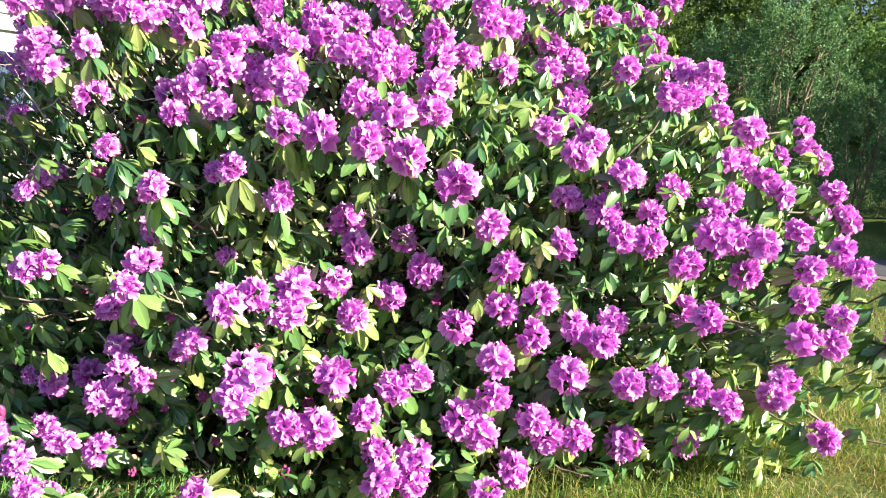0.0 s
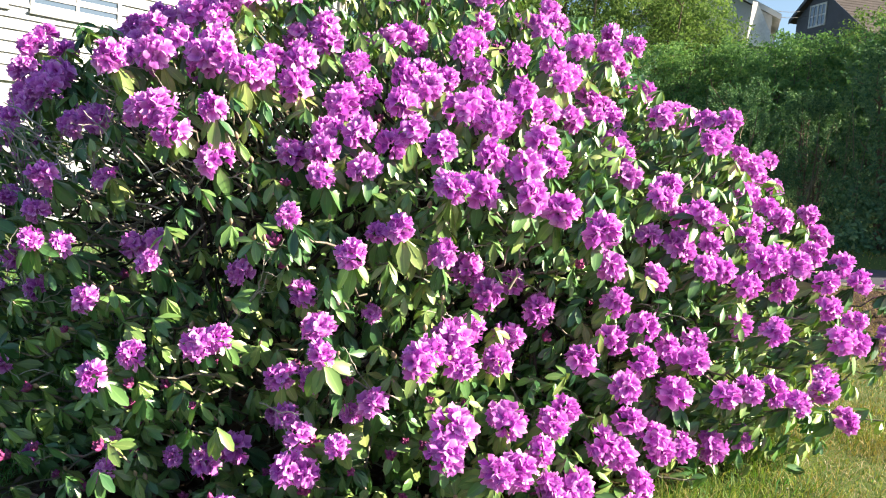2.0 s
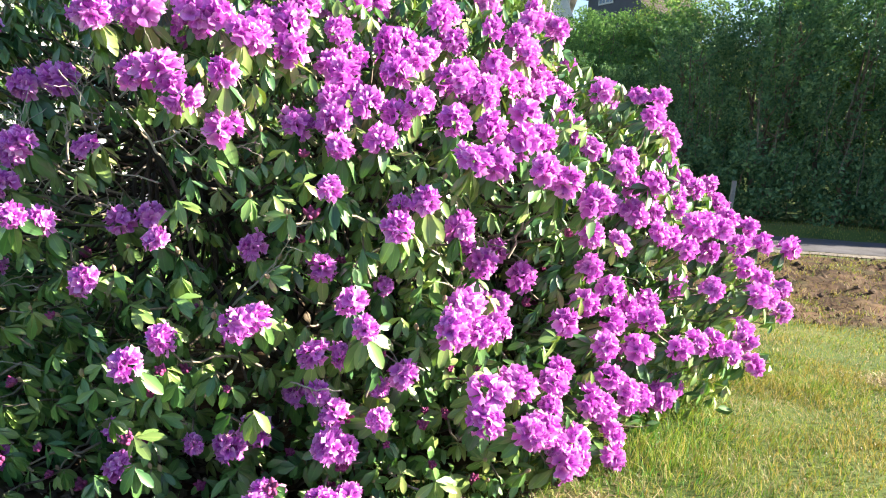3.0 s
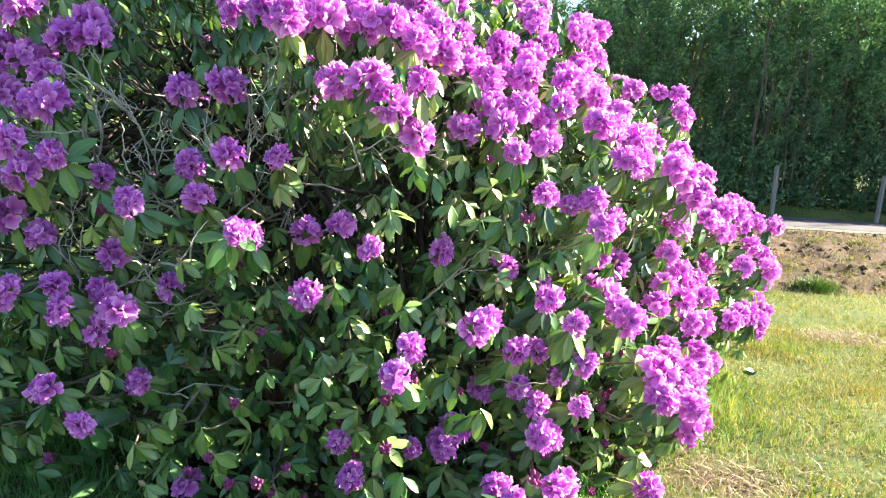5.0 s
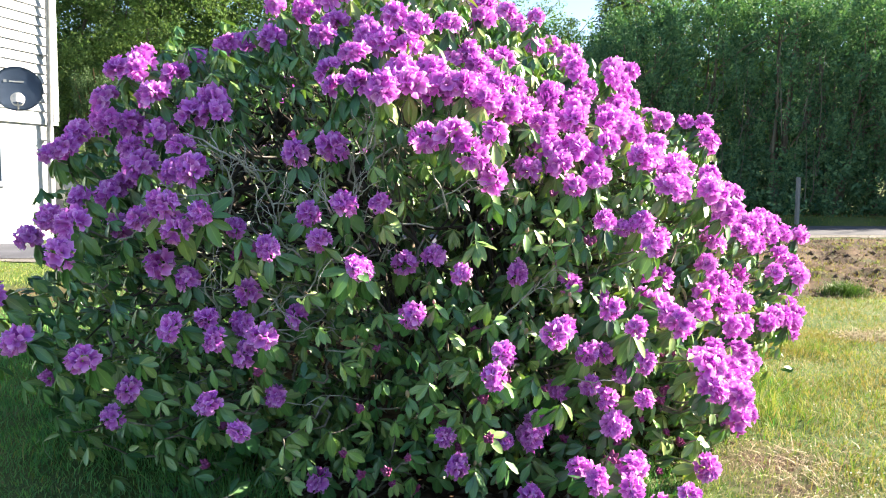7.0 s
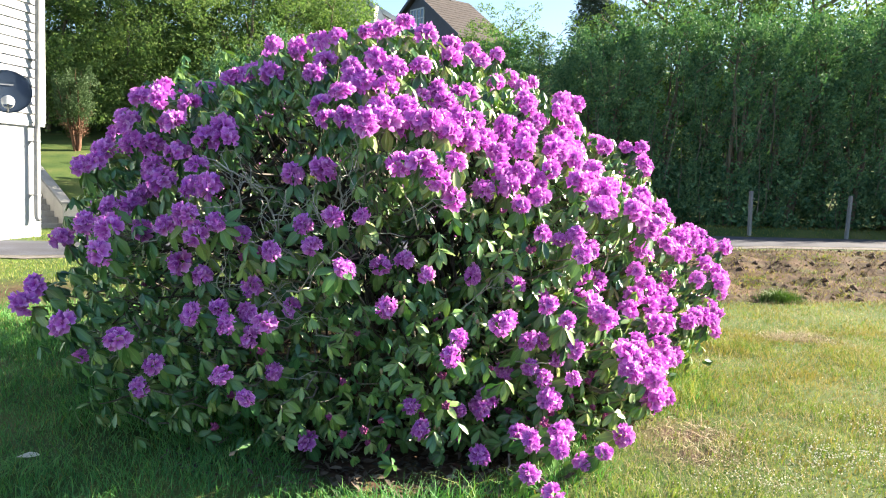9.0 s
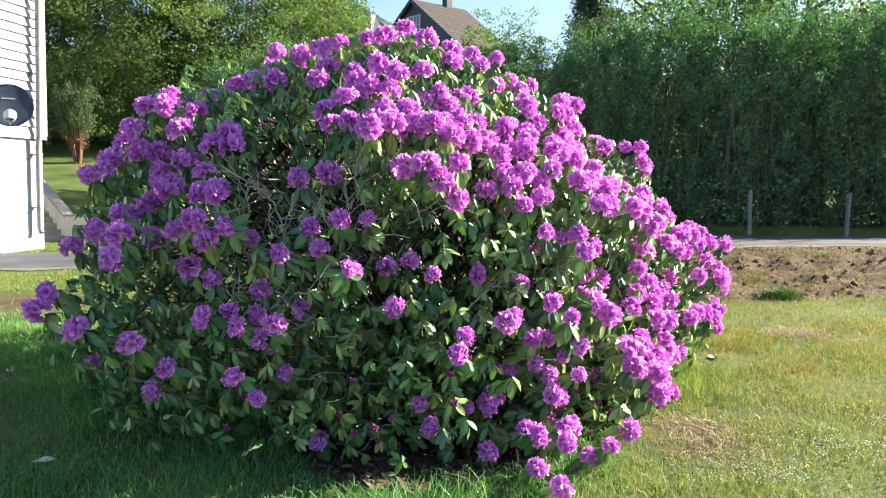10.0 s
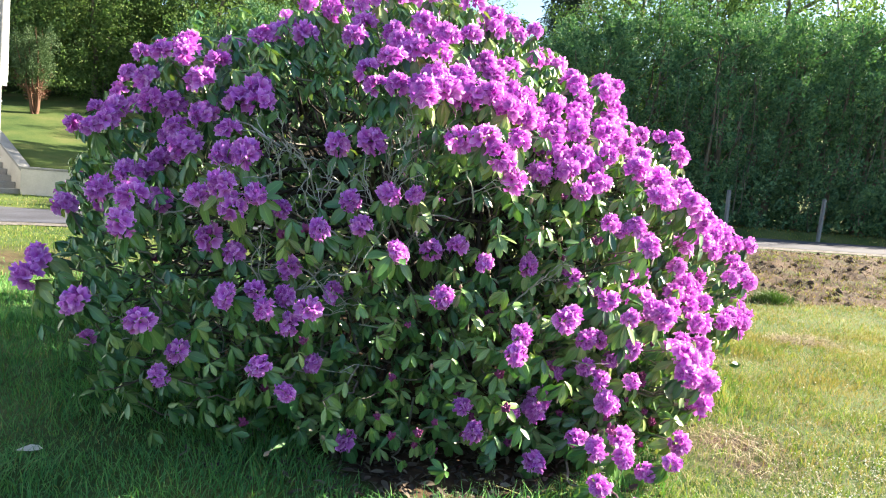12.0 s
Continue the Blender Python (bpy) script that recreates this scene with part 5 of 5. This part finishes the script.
for x0 in (-0.03, L - 0.17):
    bm = bmesh.new()
    a = [bm.verts.new(c) for c in ((x0, 0.03, TOP + 0.002), (x0, -D - 0.03, TOP + 0.002), (x0, -D / 2, RZ - 0.02))]
    b = [bm.verts.new((v_.co.x + 0.2, v_.co.y, v_.co.z)) for v_ in a]
    bm.faces.new(a), bm.faces.new(b)
    for i in range(3):
        bm.faces.new([a[i], a[(i + 1) % 3], b[(i + 1) % 3], b[i]])
    part("gable", bm, paint_mat, house)
v, f = tube([(-0.25, 0.52, TOP - 0.2), (L / 2, 0.52, TOP - 0.22), (L + 0.5, 0.52, TOP - 0.24)], [0.065] * 3, 10)
link_part("gutter", mesh_np("gutter", v, f, zinc_mat), house)


def house_window(name, x0, x1, z0, z1, mat):
    """A framed window on the wall face: frame, mullion, pane, sill."""
    w = empty(name, (0, 0, 0), "", "")
    w.parent = house
    y = 0.0 if z1 < FZ else 0.06
    bm = box_bm(x0 - 0.07, x0, y - 0.05, y + 0.035, z0 - 0.07, z1 + 0.07)
    for b in ((x1, x1 + 0.07, z0 - 0.07, z1 + 0.07), (x0, x1, z1, z1 + 0.07), (x0, x1, z0 - 0.07, z0)):
        box_bm(b[0], b[1], y - 0.05, y + 0.035, b[2], b[3], bm=bm)
    part("window_frame", bm, mat, w)
    part("mullion", box_bm((x0 + x1) / 2 - 0.025, (x0 + x1) / 2 + 0.025, y + 0.006, y + 0.028, z0, z1), mat, w)
    part("pane", box_bm(x0, x1, y + 0.002, y + 0.005, z0, z1), glass_mat, w)
    part("window_sill", box_bm(x0 - 0.1, x1 + 0.1, y, y + 0.09, z0 - 0.11, z0 - 0.072, 0.006), mat, w)


house_window("window", 1.6, 2.6, 1.25, 2.2, grey_paint)
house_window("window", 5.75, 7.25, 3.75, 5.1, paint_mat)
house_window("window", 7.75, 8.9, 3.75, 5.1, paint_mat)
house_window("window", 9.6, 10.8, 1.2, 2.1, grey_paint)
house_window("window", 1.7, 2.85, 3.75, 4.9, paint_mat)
# house number, kept as bars
for k, (x, w_) in enumerate(((0.98, 0.03), (0.87, 0.03))):
    part("number_bar", box_bm(x, x + w_, 0.062, 0.068, 4.31, 4.48), print_mat, house)

# satellite dish on the wall
dish = empty("satellite_dish", HC, "dark grey satellite dish with a printed mark, on the house wall", "satellite dish")
dish.matrix_basis = house.matrix_basis.copy()
DC, DN = Vector((1.5, 0.4, 3.08)), Vector((0.74, 0.62, 0.22)).normalized()
R = 0.46
fr = frames_from(np.array([DN]))[0]
rings, seg = 7, 40
dv = [(0, 0, 0)]
for i in range(1, rings + 1):
    for j in range(seg):
        q, a = R * i / rings, 2 * np.pi * j / seg
        dv.append((q * math.cos(a), q * math.sin(a), 0.34 * q * q))
bm = bmesh.new()
bv = [bm.verts.new(Vector(fr @ np.array(c)) + DC) for c in dv]
bm.verts.ensure_lookup_table()
for j in range(seg):
    bm.faces.new((bv[0], bv[1 + j], bv[1 + (j + 1) % seg]))
    for i in range(rings - 1):
        a, b = 1 + i * seg + j, 1 + i * seg + (j + 1) % seg
        bm.faces.new((bv[a], bv[a + seg], bv[b + seg], bv[b]))
bmesh.ops.solidify(bm, geom=bm.faces[:], thickness=0.012)
refl = part("reflector", bm, dish_mat, dish, "", True)
up = Vector(fr[:, 1]) if fr[2, 1] > 0 else -Vector(fr[:, 1])
side = Vector(fr[:, 0])
for k, (a, b, wd, ht) in enumerate(((-0.22, 0.16, 0.055, 0.055), (-0.02, 0.16, 0.26, 0.03))):
    bm = box_bm(-wd / 2, wd / 2, -ht / 2, ht / 2, -0.002, 0.002)
    c = DC + side * a + up * b + DN * (0.34 * (a * a + b * b) + 0.012)
    bmesh.ops.transform(bm, matrix=Matrix([[side.x, up.x, DN.x, c.x], [side.y, up.y, DN.y, c.y], [side.z, up.z, DN.z, c.z], [0, 0, 0, 1]]), verts=bm.verts[:])
    part("printed_mark", bm, print_mat, refl)
low = DC - up * 0.42
focus = DC + DN * 0.36 - up * 0.3
v, f = tube([tuple(low + DN * 0.05), tuple(low + DN * 0.25), tuple(focus - up * 0.06)], [0.016] * 3, 8)
link_part("feed_arm", mesh_np("feed_arm", v, f, zinc_mat), dish)
v, f = tube([tuple(focus - up * 0.08), tuple(focus), tuple(focus - DN * 0.12)], [0.09, 0.13, 0.12], 16)
link_part("feed_horn", mesh_np("feed_horn", v, f, render_mat), dish)
v, f = tube([(1.44, 0.04, 2.99), (1.39, 0.2, 3.04), tuple(DC - DN * 0.05)], [0.024] * 3, 10)
link_part("wall_bracket", mesh_np("wall_bracket", v, f, zinc_mat), dish)
part("wall_plate", box_bm(1.36, 1.52, 0.06, 0.075, 2.87, 3.11, 0.005), zinc_mat, dish)

# ---- garden steps and low wall beside the house ----
UPHILL = Vector((-0.63, 0.776, 0))          # the way up the steps
steps = empty("garden_steps", (-10.55, 19.5, 0.0), "grey stone garden steps climbing beside a concrete wall", "steps")
for k in range(8):
    bm = box_bm(-1.7, 0.0, 0.0, 0.32, -0.3, 0.12 + 0.15 * k, 0.012)
    bmesh.ops.rotate(bm, verts=bm.verts[:], cent=(0, 0, 0), matrix=Matrix.Rotation(math.atan2(UPHILL.y, UPHILL.x) - math.pi / 2, 3, "Z"))
    bmesh.ops.translate(bm, verts=bm.verts[:], vec=UPHILL * (0.26 * k))
    part("step", bm, step_mat, steps)
wall = empty("retaining_wall", (-10.5, 19.45, 0.0), "low pale concrete retaining wall holding the sloping lawn", "wall")
part("wall_body", box_bm(0.0, 6.0, -0.11, 0.11, -0.2, 0.64, 0.012), concrete_mat, wall)
part("coping", box_bm(-0.02, 6.02, -0.13, 0.13, 0.643, 0.69, 0.008), step_mat, wall)
for name, z0, z1, lo, hi, mat in (("sloping_wall", -0.2, 0.55, 0.0, 0.22, concrete_mat), ("sloping_coping", 0.553, 0.62, -0.02, 0.26, step_mat)):
    bm = bmesh.new()
    lane = Vector((0.776, 0.63, 0))
    ring = []
    for dist, climb in ((0.0, 0.0), (0.9, 0.42), (2.8, 1.3)):
        for off, z in ((lo, z0), (hi, z0), (hi, z1), (lo, z1)):
            ring.append(bm.verts.new(UPHILL * dist + lane * off + Vector((0, 0, z + (climb if z > 0 else 0)))))
    for i in range(2):
        for j in range(4):
            bm.faces.new([ring[4 * i + j], ring[4 * i + (j + 1) % 4], ring[4 * i + 4 + (j + 1) % 4], ring[4 * i + 4 + j]])
    bm.faces.new(ring[:4]), bm.faces.new(ring[8:])
    part(name, bm, mat, wall)
pot = empty("planter_pot", (-8.35, 19.45, 0.69), "small dark round planter standing on the low wall", "planter")
v, f = tube([(0, 0, 0), (0, 0, 0.05), (0, 0, 0.24), (0, 0, 0.27), (0, 0, 0.2)], [0.1, 0.12, 0.16, 0.165, 0.14], 16)
link_part("pot", mesh_np("pot", v, f, black_plastic), pot)
v, f = tube([(0, 0, 0.195), (0, 0, 0.2), (0, 0, 0.203)], [0.13, 0.12, 0.01], 14)
link_part("soil_fill", mesh_np("soil_fill", v, f, mulch_mat, np.zeros((len(v), 2))), pot)


# ---- houses up the hill ----
def hill_house(name, label, apex, ridge, half, length, drop, floor, wall_mat, roof_mat, short=0.0):
    """A gabled house: apex of the near gable, ridge bearing, half width, length, fall of the roof, floor height below the eaves; short: half width of a shorter near slope."""
    h = empty(name, (apex[0], apex[1], apex[2] - drop - floor), label, "house")
    d = Vector((math.sin(radians(ridge)), math.cos(radians(ridge)), 0))
    s = Vector((d.y, -d.x, 0))
    h.matrix_basis = Matrix([[s.x, d.x, 0, apex[0]], [s.y, d.y, 0, apex[1]], [0, 0, 1, apex[2] - drop - floor], [0, 0, 0, 1]])
    top, eave = floor + drop, floor
    bm = bmesh.new()
    near = short or half
    near_eave = top - (drop * near / half)
    prof = [(-near + 0.3, 0), (half - 0.3, 0), (half - 0.3, eave + 0.1), (0, top - 0.15), (-near + 0.3, near_eave + 0.1)]
    a = [bm.verts.new((x, 0.35, z)) for x, z in prof]
    b = [bm.verts.new((x, length - 0.3, z)) for x, z in prof]
    bm.faces.new(a), bm.faces.new(b)
    for i in range(5):
        bm.faces.new([a[i], a[(i + 1) % 5], b[(i + 1) % 5], b[i]])
    part("house_wall", bm, wall_mat, h)
    for sgn in (-1, 1):
        bm = bmesh.new()
        e = (half + 0.15, eave - 0.12) if sgn > 0 else (-near - 0.15, near_eave - 0.12)
        vs = [bm.verts.new(c) for c in ((e[0], 0, e[1]), (e[0], length, e[1]), (0, length, top), (0, 0, top), (e[0], 0, e[1] + 0.2), (e[0], length, e[1] + 0.2), (0, length, top + 0.2), (0, 0, top + 0.2))]
        for q in ((0, 1, 2, 3), (4, 5, 6, 7), (0, 1, 5, 4), (1, 2, 6, 5), (2, 3, 7, 6), (3, 0, 4, 7)):
            bm.faces.new([vs[i] for i in q])
        part("roof_slope", bm, roof_mat, h)
        n_rows = int(math.hypot(half, drop) / 0.45)
        for q in range(1, n_rows):
            t = q / n_rows
            x, z = e[0] * (1 - t), e[1] + 0.2 + (top - e[1]) * t
            bm = box_bm(-0.03, 0.03, 0.02, length - 0.02, -0.01, 0.035)
            bmesh.ops.translate(bm, verts=bm.verts[:], vec=(x, 0, z))
            part("tile_course", bm, roof_mat, h)
        bm = bmesh.new()
        vs = [bm.verts.new(c) for c in ((e[0], -0.05, e[1] - 0.06), (0, -0.05, top - 0.06), (0, -0.05, top + 0.24), (e[0], -0.05, e[1] + 0.24))]
        face = bm.faces.new(vs)
        ex = bmesh.ops.extrude_face_region(bm, geom=[face])
        bmesh.ops.translate(bm, verts=[g for g in ex["geom"] if isinstance(g, bmesh.types.BMVert)], vec=(0, 0.045, 0))
        part("barge_board", bm, wall_mat, h)
    return h, top


dark, dtop = hill_house("dark_house", "dark blue-grey timber house with a brown tiled roof up the hill", (3.23, 62.0, 16.25), 60, 5.6, 5.8, 3.9, 3.0, dark_wall, brown_roof, 2.75)
win = empty("window", (0, 0, 0), "", "")
win.parent = dark
bm = box_bm(-0.95, 0.95, 0.28, 0.345, 4.2, 4.32)
for b in ((-0.95, 0.95, 5.68, 5.8), (-0.95, -0.82, 4.32, 5.68), (0.82, 0.95, 4.32, 5.68), (-0.07, 0.07, 4.32, 5.68)):
    box_bm(b[0], b[1], 0.28, 0.345, b[2], b[3], bm=bm)
part("window_frame", bm, paint_mat, win, "white window frame")
for x in (-0.45, 0.45):
    part("pane", box_bm(x - 0.37, x + 0.37, 0.315, 0.34, 4.32, 5.68), glass_mat, win)
    part("glazing_bar", box_bm(x - 0.37, x + 0.37, 0.29, 0.313, 4.96, 5.03), paint_mat, win)
    part("glazing_bar", box_bm(x - 0.03, x + 0.03, 0.285, 0.312, 4.32, 5.68), paint_mat, win)
chim = part("chimney", box_bm(-0.3, 0.3, 3.5, 4.1, dtop - 0.4, dtop + 1.05, 0.02), dark_wall, dark, "dark square chimney")
part("chimney_cap", box_bm(-0.36, 0.36, 3.44, 4.16, dtop + 1.053, dtop + 1.14, 0.015), grey_roof, chim)

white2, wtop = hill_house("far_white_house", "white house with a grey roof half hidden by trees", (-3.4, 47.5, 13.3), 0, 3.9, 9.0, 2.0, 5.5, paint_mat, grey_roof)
porch = empty("porch", (0, 0, 0), "", "")
porch.parent = white2
bm = bmesh.new()
base_z = 9.35 - (13.3 - 2.0 - 5.5)
vs = [bm.verts.new(c) for c in ((2.4, -1.9, base_z), (3.95, -1.9, base_z - 0.1), (3.95, 0.2, base_z - 0.1), (2.4, 0.2, base_z), (2.5, -1.2, base_z + 2.5), (2.75, -0.9, base_z + 2.5))]
for q in ((0, 1, 5, 4), (1, 2, 5), (2, 3, 4, 5), (3, 0, 4), (0, 3, 2, 1)):
    bm.faces.new([vs[i] for i in q])
part("porch_roof", bm, slate_roof, porch, "steep pale slate roof")
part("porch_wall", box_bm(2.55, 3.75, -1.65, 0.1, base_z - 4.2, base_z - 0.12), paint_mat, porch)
v, f = tube([(2.35, -1.95, base_z), (3.2, -1.95, base_z - 0.05), (4.0, -1.95, base_z - 0.1)], [0.05] * 3, 8)
link_part("gutter", mesh_np("gutter", v, f, zinc_mat), porch)

# thin cables between the two houses
for a, b in (((-0.83, 50.00, 12.48), (2.73, 61.50, 14.54)), ((-0.72, 50.00, 12.13), (2.77, 61.50, 14.15))):
    line = np.linspace(a, b, 9)
    line[:, 2] -= 0.25 * np.sin(np.pi * np.linspace(0, 1, 9))
    v, f = tube(line, [0.018] * 9, 6)
    tagged(new("overhead_cable", mesh_np("overhead_cable", v, f, black_plastic)), "thin black overhead cable strung between two houses", "cable", "cables between the houses")

# ---- grass, last because there is much of it ----
def blades(name, xs, ys, h, wd, lean, mat, rng, z=None, which=None):
    """Bent grass blades of three facets, tapering to a point; which: index of each blade's material."""
    n = len(xs)
    a = rng.uniform(0, 6.283, n)
    bend = rng.normal(0, 1, (n, 2)) * lean[:, None] + np.stack([wave_noise(xs, ys, 41, 0.8), wave_noise(xs, ys, 42, 0.8)], 1) * 0.35 * h[:, None]
    z0 = height(xs, ys) - 0.004 if z is None else z
    v = np.zeros((n, 5, 3))
    k = 0
    for u, sides in ((0.0, (-1, 1)), (0.5, (-1, 1)), (1.0, (0,))):
        wid = wd * (1 - 0.4 * u) * 0.5
        cx, cy = xs + bend[:, 0] * u**1.8, ys + bend[:, 1] * u**1.8
        cz = z0 + h * (u - 0.25 * u**3 * np.minimum(1, (np.hypot(bend[:, 0], bend[:, 1]) / h)))
        for sg in sides:
            v[:, k] = np.stack([cx + sg * wid * np.cos(a), cy + sg * wid * np.sin(a), cz], 1)
            k += 1
    tf = np.array([[0, 1, 3], [0, 3, 2], [2, 3, 4]])
    f = (tf[None] + (np.arange(n) * 5)[:, None, None]).reshape(-1, 3)
    return mesh_np(name, v.reshape(-1, 3), f, mat, mat_index=None if which is None else np.repeat(which, 3))


def lawn_spots(x0, x1, y0, y1, n, rng, bare_keep=0.1):
    x, y = rng.uniform(x0, x1, n), rng.uniform(y0, y1, n)
    s = soil_share(x, y)
    under = bush_foot(x, y)
    edge_in = np.minimum(np.minimum(x - x0, x1 - x), np.minimum(y - y0, y1 - y))
    ok = (rng.uniform(0, 1, n) < edge_in / 1.1 + 0.15 * wave_noise(x, y, 71, 0.6)) & (rng.uniform(0, 1, n) > np.clip((s - 0.22) * 2.6, 0, 1 - bare_keep)) & ((under > -0.2) | (rng.uniform(0, 1, n) < 0.08))
    return x[ok], y[ok]


g = np.random.default_rng(17)
fields = [("grass", -8.2, 5.2, 0.5, 6.9, 175000, 0.075, 0.0056), ("grass", -10.5, 9.0, 4.9, 13.0, 100000, 0.062, 0.0085), ("grass", -13, 14, 12.6, 19.6, 26000, 0.08, 0.012)]
for name, x0, x1, y0, y1, n, hh, ww in fields:
    x, y = lawn_spots(x0, x1, y0, y1, n, g)
    if y0 > 12:
        off = y - road_near(x)
        sel = (off < -0.15) | (off > 3.55)
        x, y = x[sel], y[sel]
    tall = np.clip(0.75 + 0.45 * wave_noise(x, y, 45, 1.7), 0.4, 1.6)
    edge_d = bush_foot(x, y)
    tall = tall * (1 + 0.9 * np.exp(-((edge_d - 0.05) / 0.3) ** 2)) * np.where((x < -3) & (y < 8), 1.5, 1.0)
    h = hh * tall * g.uniform(0.5, 1.35, len(x))
    sunny = smooth_step((x + 2.2) / 2.5) * smooth_step((bush_foot(x, y) + 0.1) / 0.7) * (0.6 + 0.4 * wave_noise(x, y, 61, 1.4) + 0.2 * wave_noise(x, y, 62, 0.35))
    dry = (g.uniform(0, 1, len(x)) < np.clip(sunny, 0.04, 0.92)).astype(int)
    lush_shade = np.maximum(smooth_step((-2.0 - x) / 1.5) * (y < 9), np.where(x > -2, 0.12, 1.0) * np.exp(-((edge_d - 0.1) / 0.35) ** 2))
    dry[g.uniform(0, 1, len(x)) < 0.95 * lush_shade] = 2
    tagged(new(name, blades(name, x, y, h, ww * g.uniform(0.7, 1.3, len(x)), h * 0.55, [blade_mat, dry_blade, deep_shade_blade], g, which=dry)), "short green lawn grass mixed with dry yellow blades", "grass", kind="stuff")
# straw and dry stalks on the sunny side
n = 95000
x, y = -2.4 + 8.5 * g.uniform(0, 1, n) ** 1.3, 0.4 + 8.5 * g.uniform(0, 1, n) ** 1.4
ok = (g.uniform(0, 1, n) < (y - 0.4) / 1.4) & (wave_noise(x, y, 51, 1.9) + 0.4 * wave_noise(x, y, 52, 0.5) > g.uniform(-1.2, 0.6, n)) & (bush_foot(x, y) > 0.1)
x, y = x[ok], y[ok]
h = g.uniform(0.03, 0.085, len(x))
tagged(new("dry_grass", blades("dry_grass", x, y, h, g.uniform(0.0018, 0.004, len(x)), h * 0.9, [straw_mat, blade_mat], g, which=(g.uniform(0, 1, len(x)) < 0.4).astype(int))), "dry straw-coloured grass in sunny patches", "grass", kind="stuff")
# stubble in the bare patch and on the bank
a = np.concatenate([g.normal(0, 0.16, (1500, 2)) * [1.35, 0.9] + [1.7, 6.08], g.normal(0, 0.26, (800, 2)) * [0.9, 1.2] + [-1.15, 2.6], np.stack([g.uniform(0.0, 12, 15000), g.uniform(8.4, 13.2, 15000)], 1)])
h = g.uniform(0.03, 0.12, len(a)) * np.where(np.arange(len(a)) < 2300, 0.5, 1.0)
tagged(new("dry_stubble", blades("dry_stubble", a[:, 0], a[:, 1], h, g.uniform(0.004, 0.011, len(a)), h * np.where(np.arange(len(a)) < 2300, 1.8, 0.9), [stalk_mat, dry_blade, straw_mat], g, which=np.where(np.arange(len(a)) < 1500, 2, np.where(np.arange(len(a)) < 2300, 2 * (g.uniform(0, 1, len(a)) < 0.6), g.uniform(0, 1, len(a)) < 0.3)).astype(int))), "dry stubble on bare earth", "grass", kind="stuff")
# clods and stones on the bank
n = 1500
cx, cy = g.uniform(0.4, 12, n), g.uniform(8.5, 13.6, n)
sel = (soil_share(cx, cy) > 0.4) & (cy < road_near(cx) - 0.1)
cx, cy = cx[sel], cy[sel]
bm = bmesh.new()
bmesh.ops.create_icosphere(bm, subdivisions=1, radius=1.0)
clod_v = np.array([v_.co for v_ in bm.verts]) * (1 + 0.3 * g.uniform(-1, 1, (len(bm.verts), 1)))
clod_f = np.array([[v_.index for v_ in f_.verts] for f_ in bm.faces])
bm.free()
size = 0.012 + 0.05 * g.uniform(0, 1, len(cx)) ** 4
v, f = scatter(clod_v, clod_f, rot_z(g.uniform(0, 6.28, len(cx))), size[:, None] * np.array([1.3, 1.0, 0.6]), np.stack([cx, cy, height(cx, cy) + 0.2 * size], 1))
tagged(new("soil_clods", mesh_np("soil_clods", v, f, clod_mat, smooth=False)), "brown lumps of dry earth on the bank", "soil", kind="stuff")
# weeds on the bank
q = np.concatenate([g.normal(0, 1, (60, 2)) * [0.16, 0.1] + c_ for c_ in np.stack([g.uniform(0.8, 11, 70), g.uniform(8.8, 12.9, 70)], 1)])
h = g.uniform(0.03, 0.11, len(q))
tagged(new("bank_weeds", blades("bank_weeds", q[:, 0], q[:, 1], h, g.uniform(0.006, 0.012, len(q)), h * 0.8, [blade_mat, dry_blade], g, which=(g.uniform(0, 1, len(q)) < 0.45).astype(int))), "low green weeds growing through the bare bank", "weeds", kind="stuff")
# one thick tuft by the bank, and a lesser one
for px, py, n, hh, lab in ((3.2, 8.8, 800, 0.3, "thick dark green grass tuft at the foot of the bank"), (5.6, 8.3, 350, 0.18, "small green grass tuft on the bank")):
    q = g.normal(0, 1, (n, 2)) * [0.15, 0.1]
    h = hh * g.uniform(0.5, 1.0, n) * np.exp(-(q[:, 0] / 0.5) ** 2)
    t = tagged(new("grass_tuft", blades("grass_tuft", q[:, 0], q[:, 1], h, g.uniform(0.006, 0.011, n), h * 0.6, tuft_mat, g, z=0.0)), lab, "grass tuft", kind="stuff")
    t.location = (px, py, float(height(px, py)) - 0.01)
# clover heads in the near lawn
c = np.concatenate([g.normal(0, 1, (420, 2)) * [0.4, 0.16] + [-0.5, 2.2], g.normal(0, 1, (160, 2)) * [0.14, 0.2] + [0.2, 2.7], g.normal(0, 1, (200, 2)) * [0.3, 0.12] + [-1.3, 1.75], np.stack([g.uniform(-1.4, 2.5, 120), g.uniform(1.4, 4.5, 120)], 1)])
bud_v, bud_f = tube([(0, 0, 0), (0, 0, 0.004), (0, 0, 0.009), (0, 0, 0.012)], [0.003, 0.006, 0.0055, 0.001], 6)
v, f = scatter(bud_v, bud_f, rot_z(g.uniform(0, 6.28, len(c))), g.uniform(0.4, 0.85, len(c)), np.stack([c[:, 0], c[:, 1], height(c[:, 0], c[:, 1]) + g.uniform(0.03, 0.06, len(c))], 1))
tagged(new("clover_flowers", mesh_np("clover_flowers", v, f, clover_mat)), "tiny white clover heads scattered in the lawn", "flowers", kind="stuff")
# a pale dry leaf lying on the shaded grass
fl = tagged(new("fallen_leaf", mesh_np("fallen_leaf", LEAVES[0][0] * [0.12, 0.2, 0.12] - [0.06, 0, 0], LEAVES[0][1], pale_leaf, LEAVES[0][2])), "pale dry leaf lying on the shaded lawn", "leaf")
fl.matrix_basis = pose(-5.5, 2.4, float(height(-5.5, 2.4)) + 0.05, 4, -6, 8)
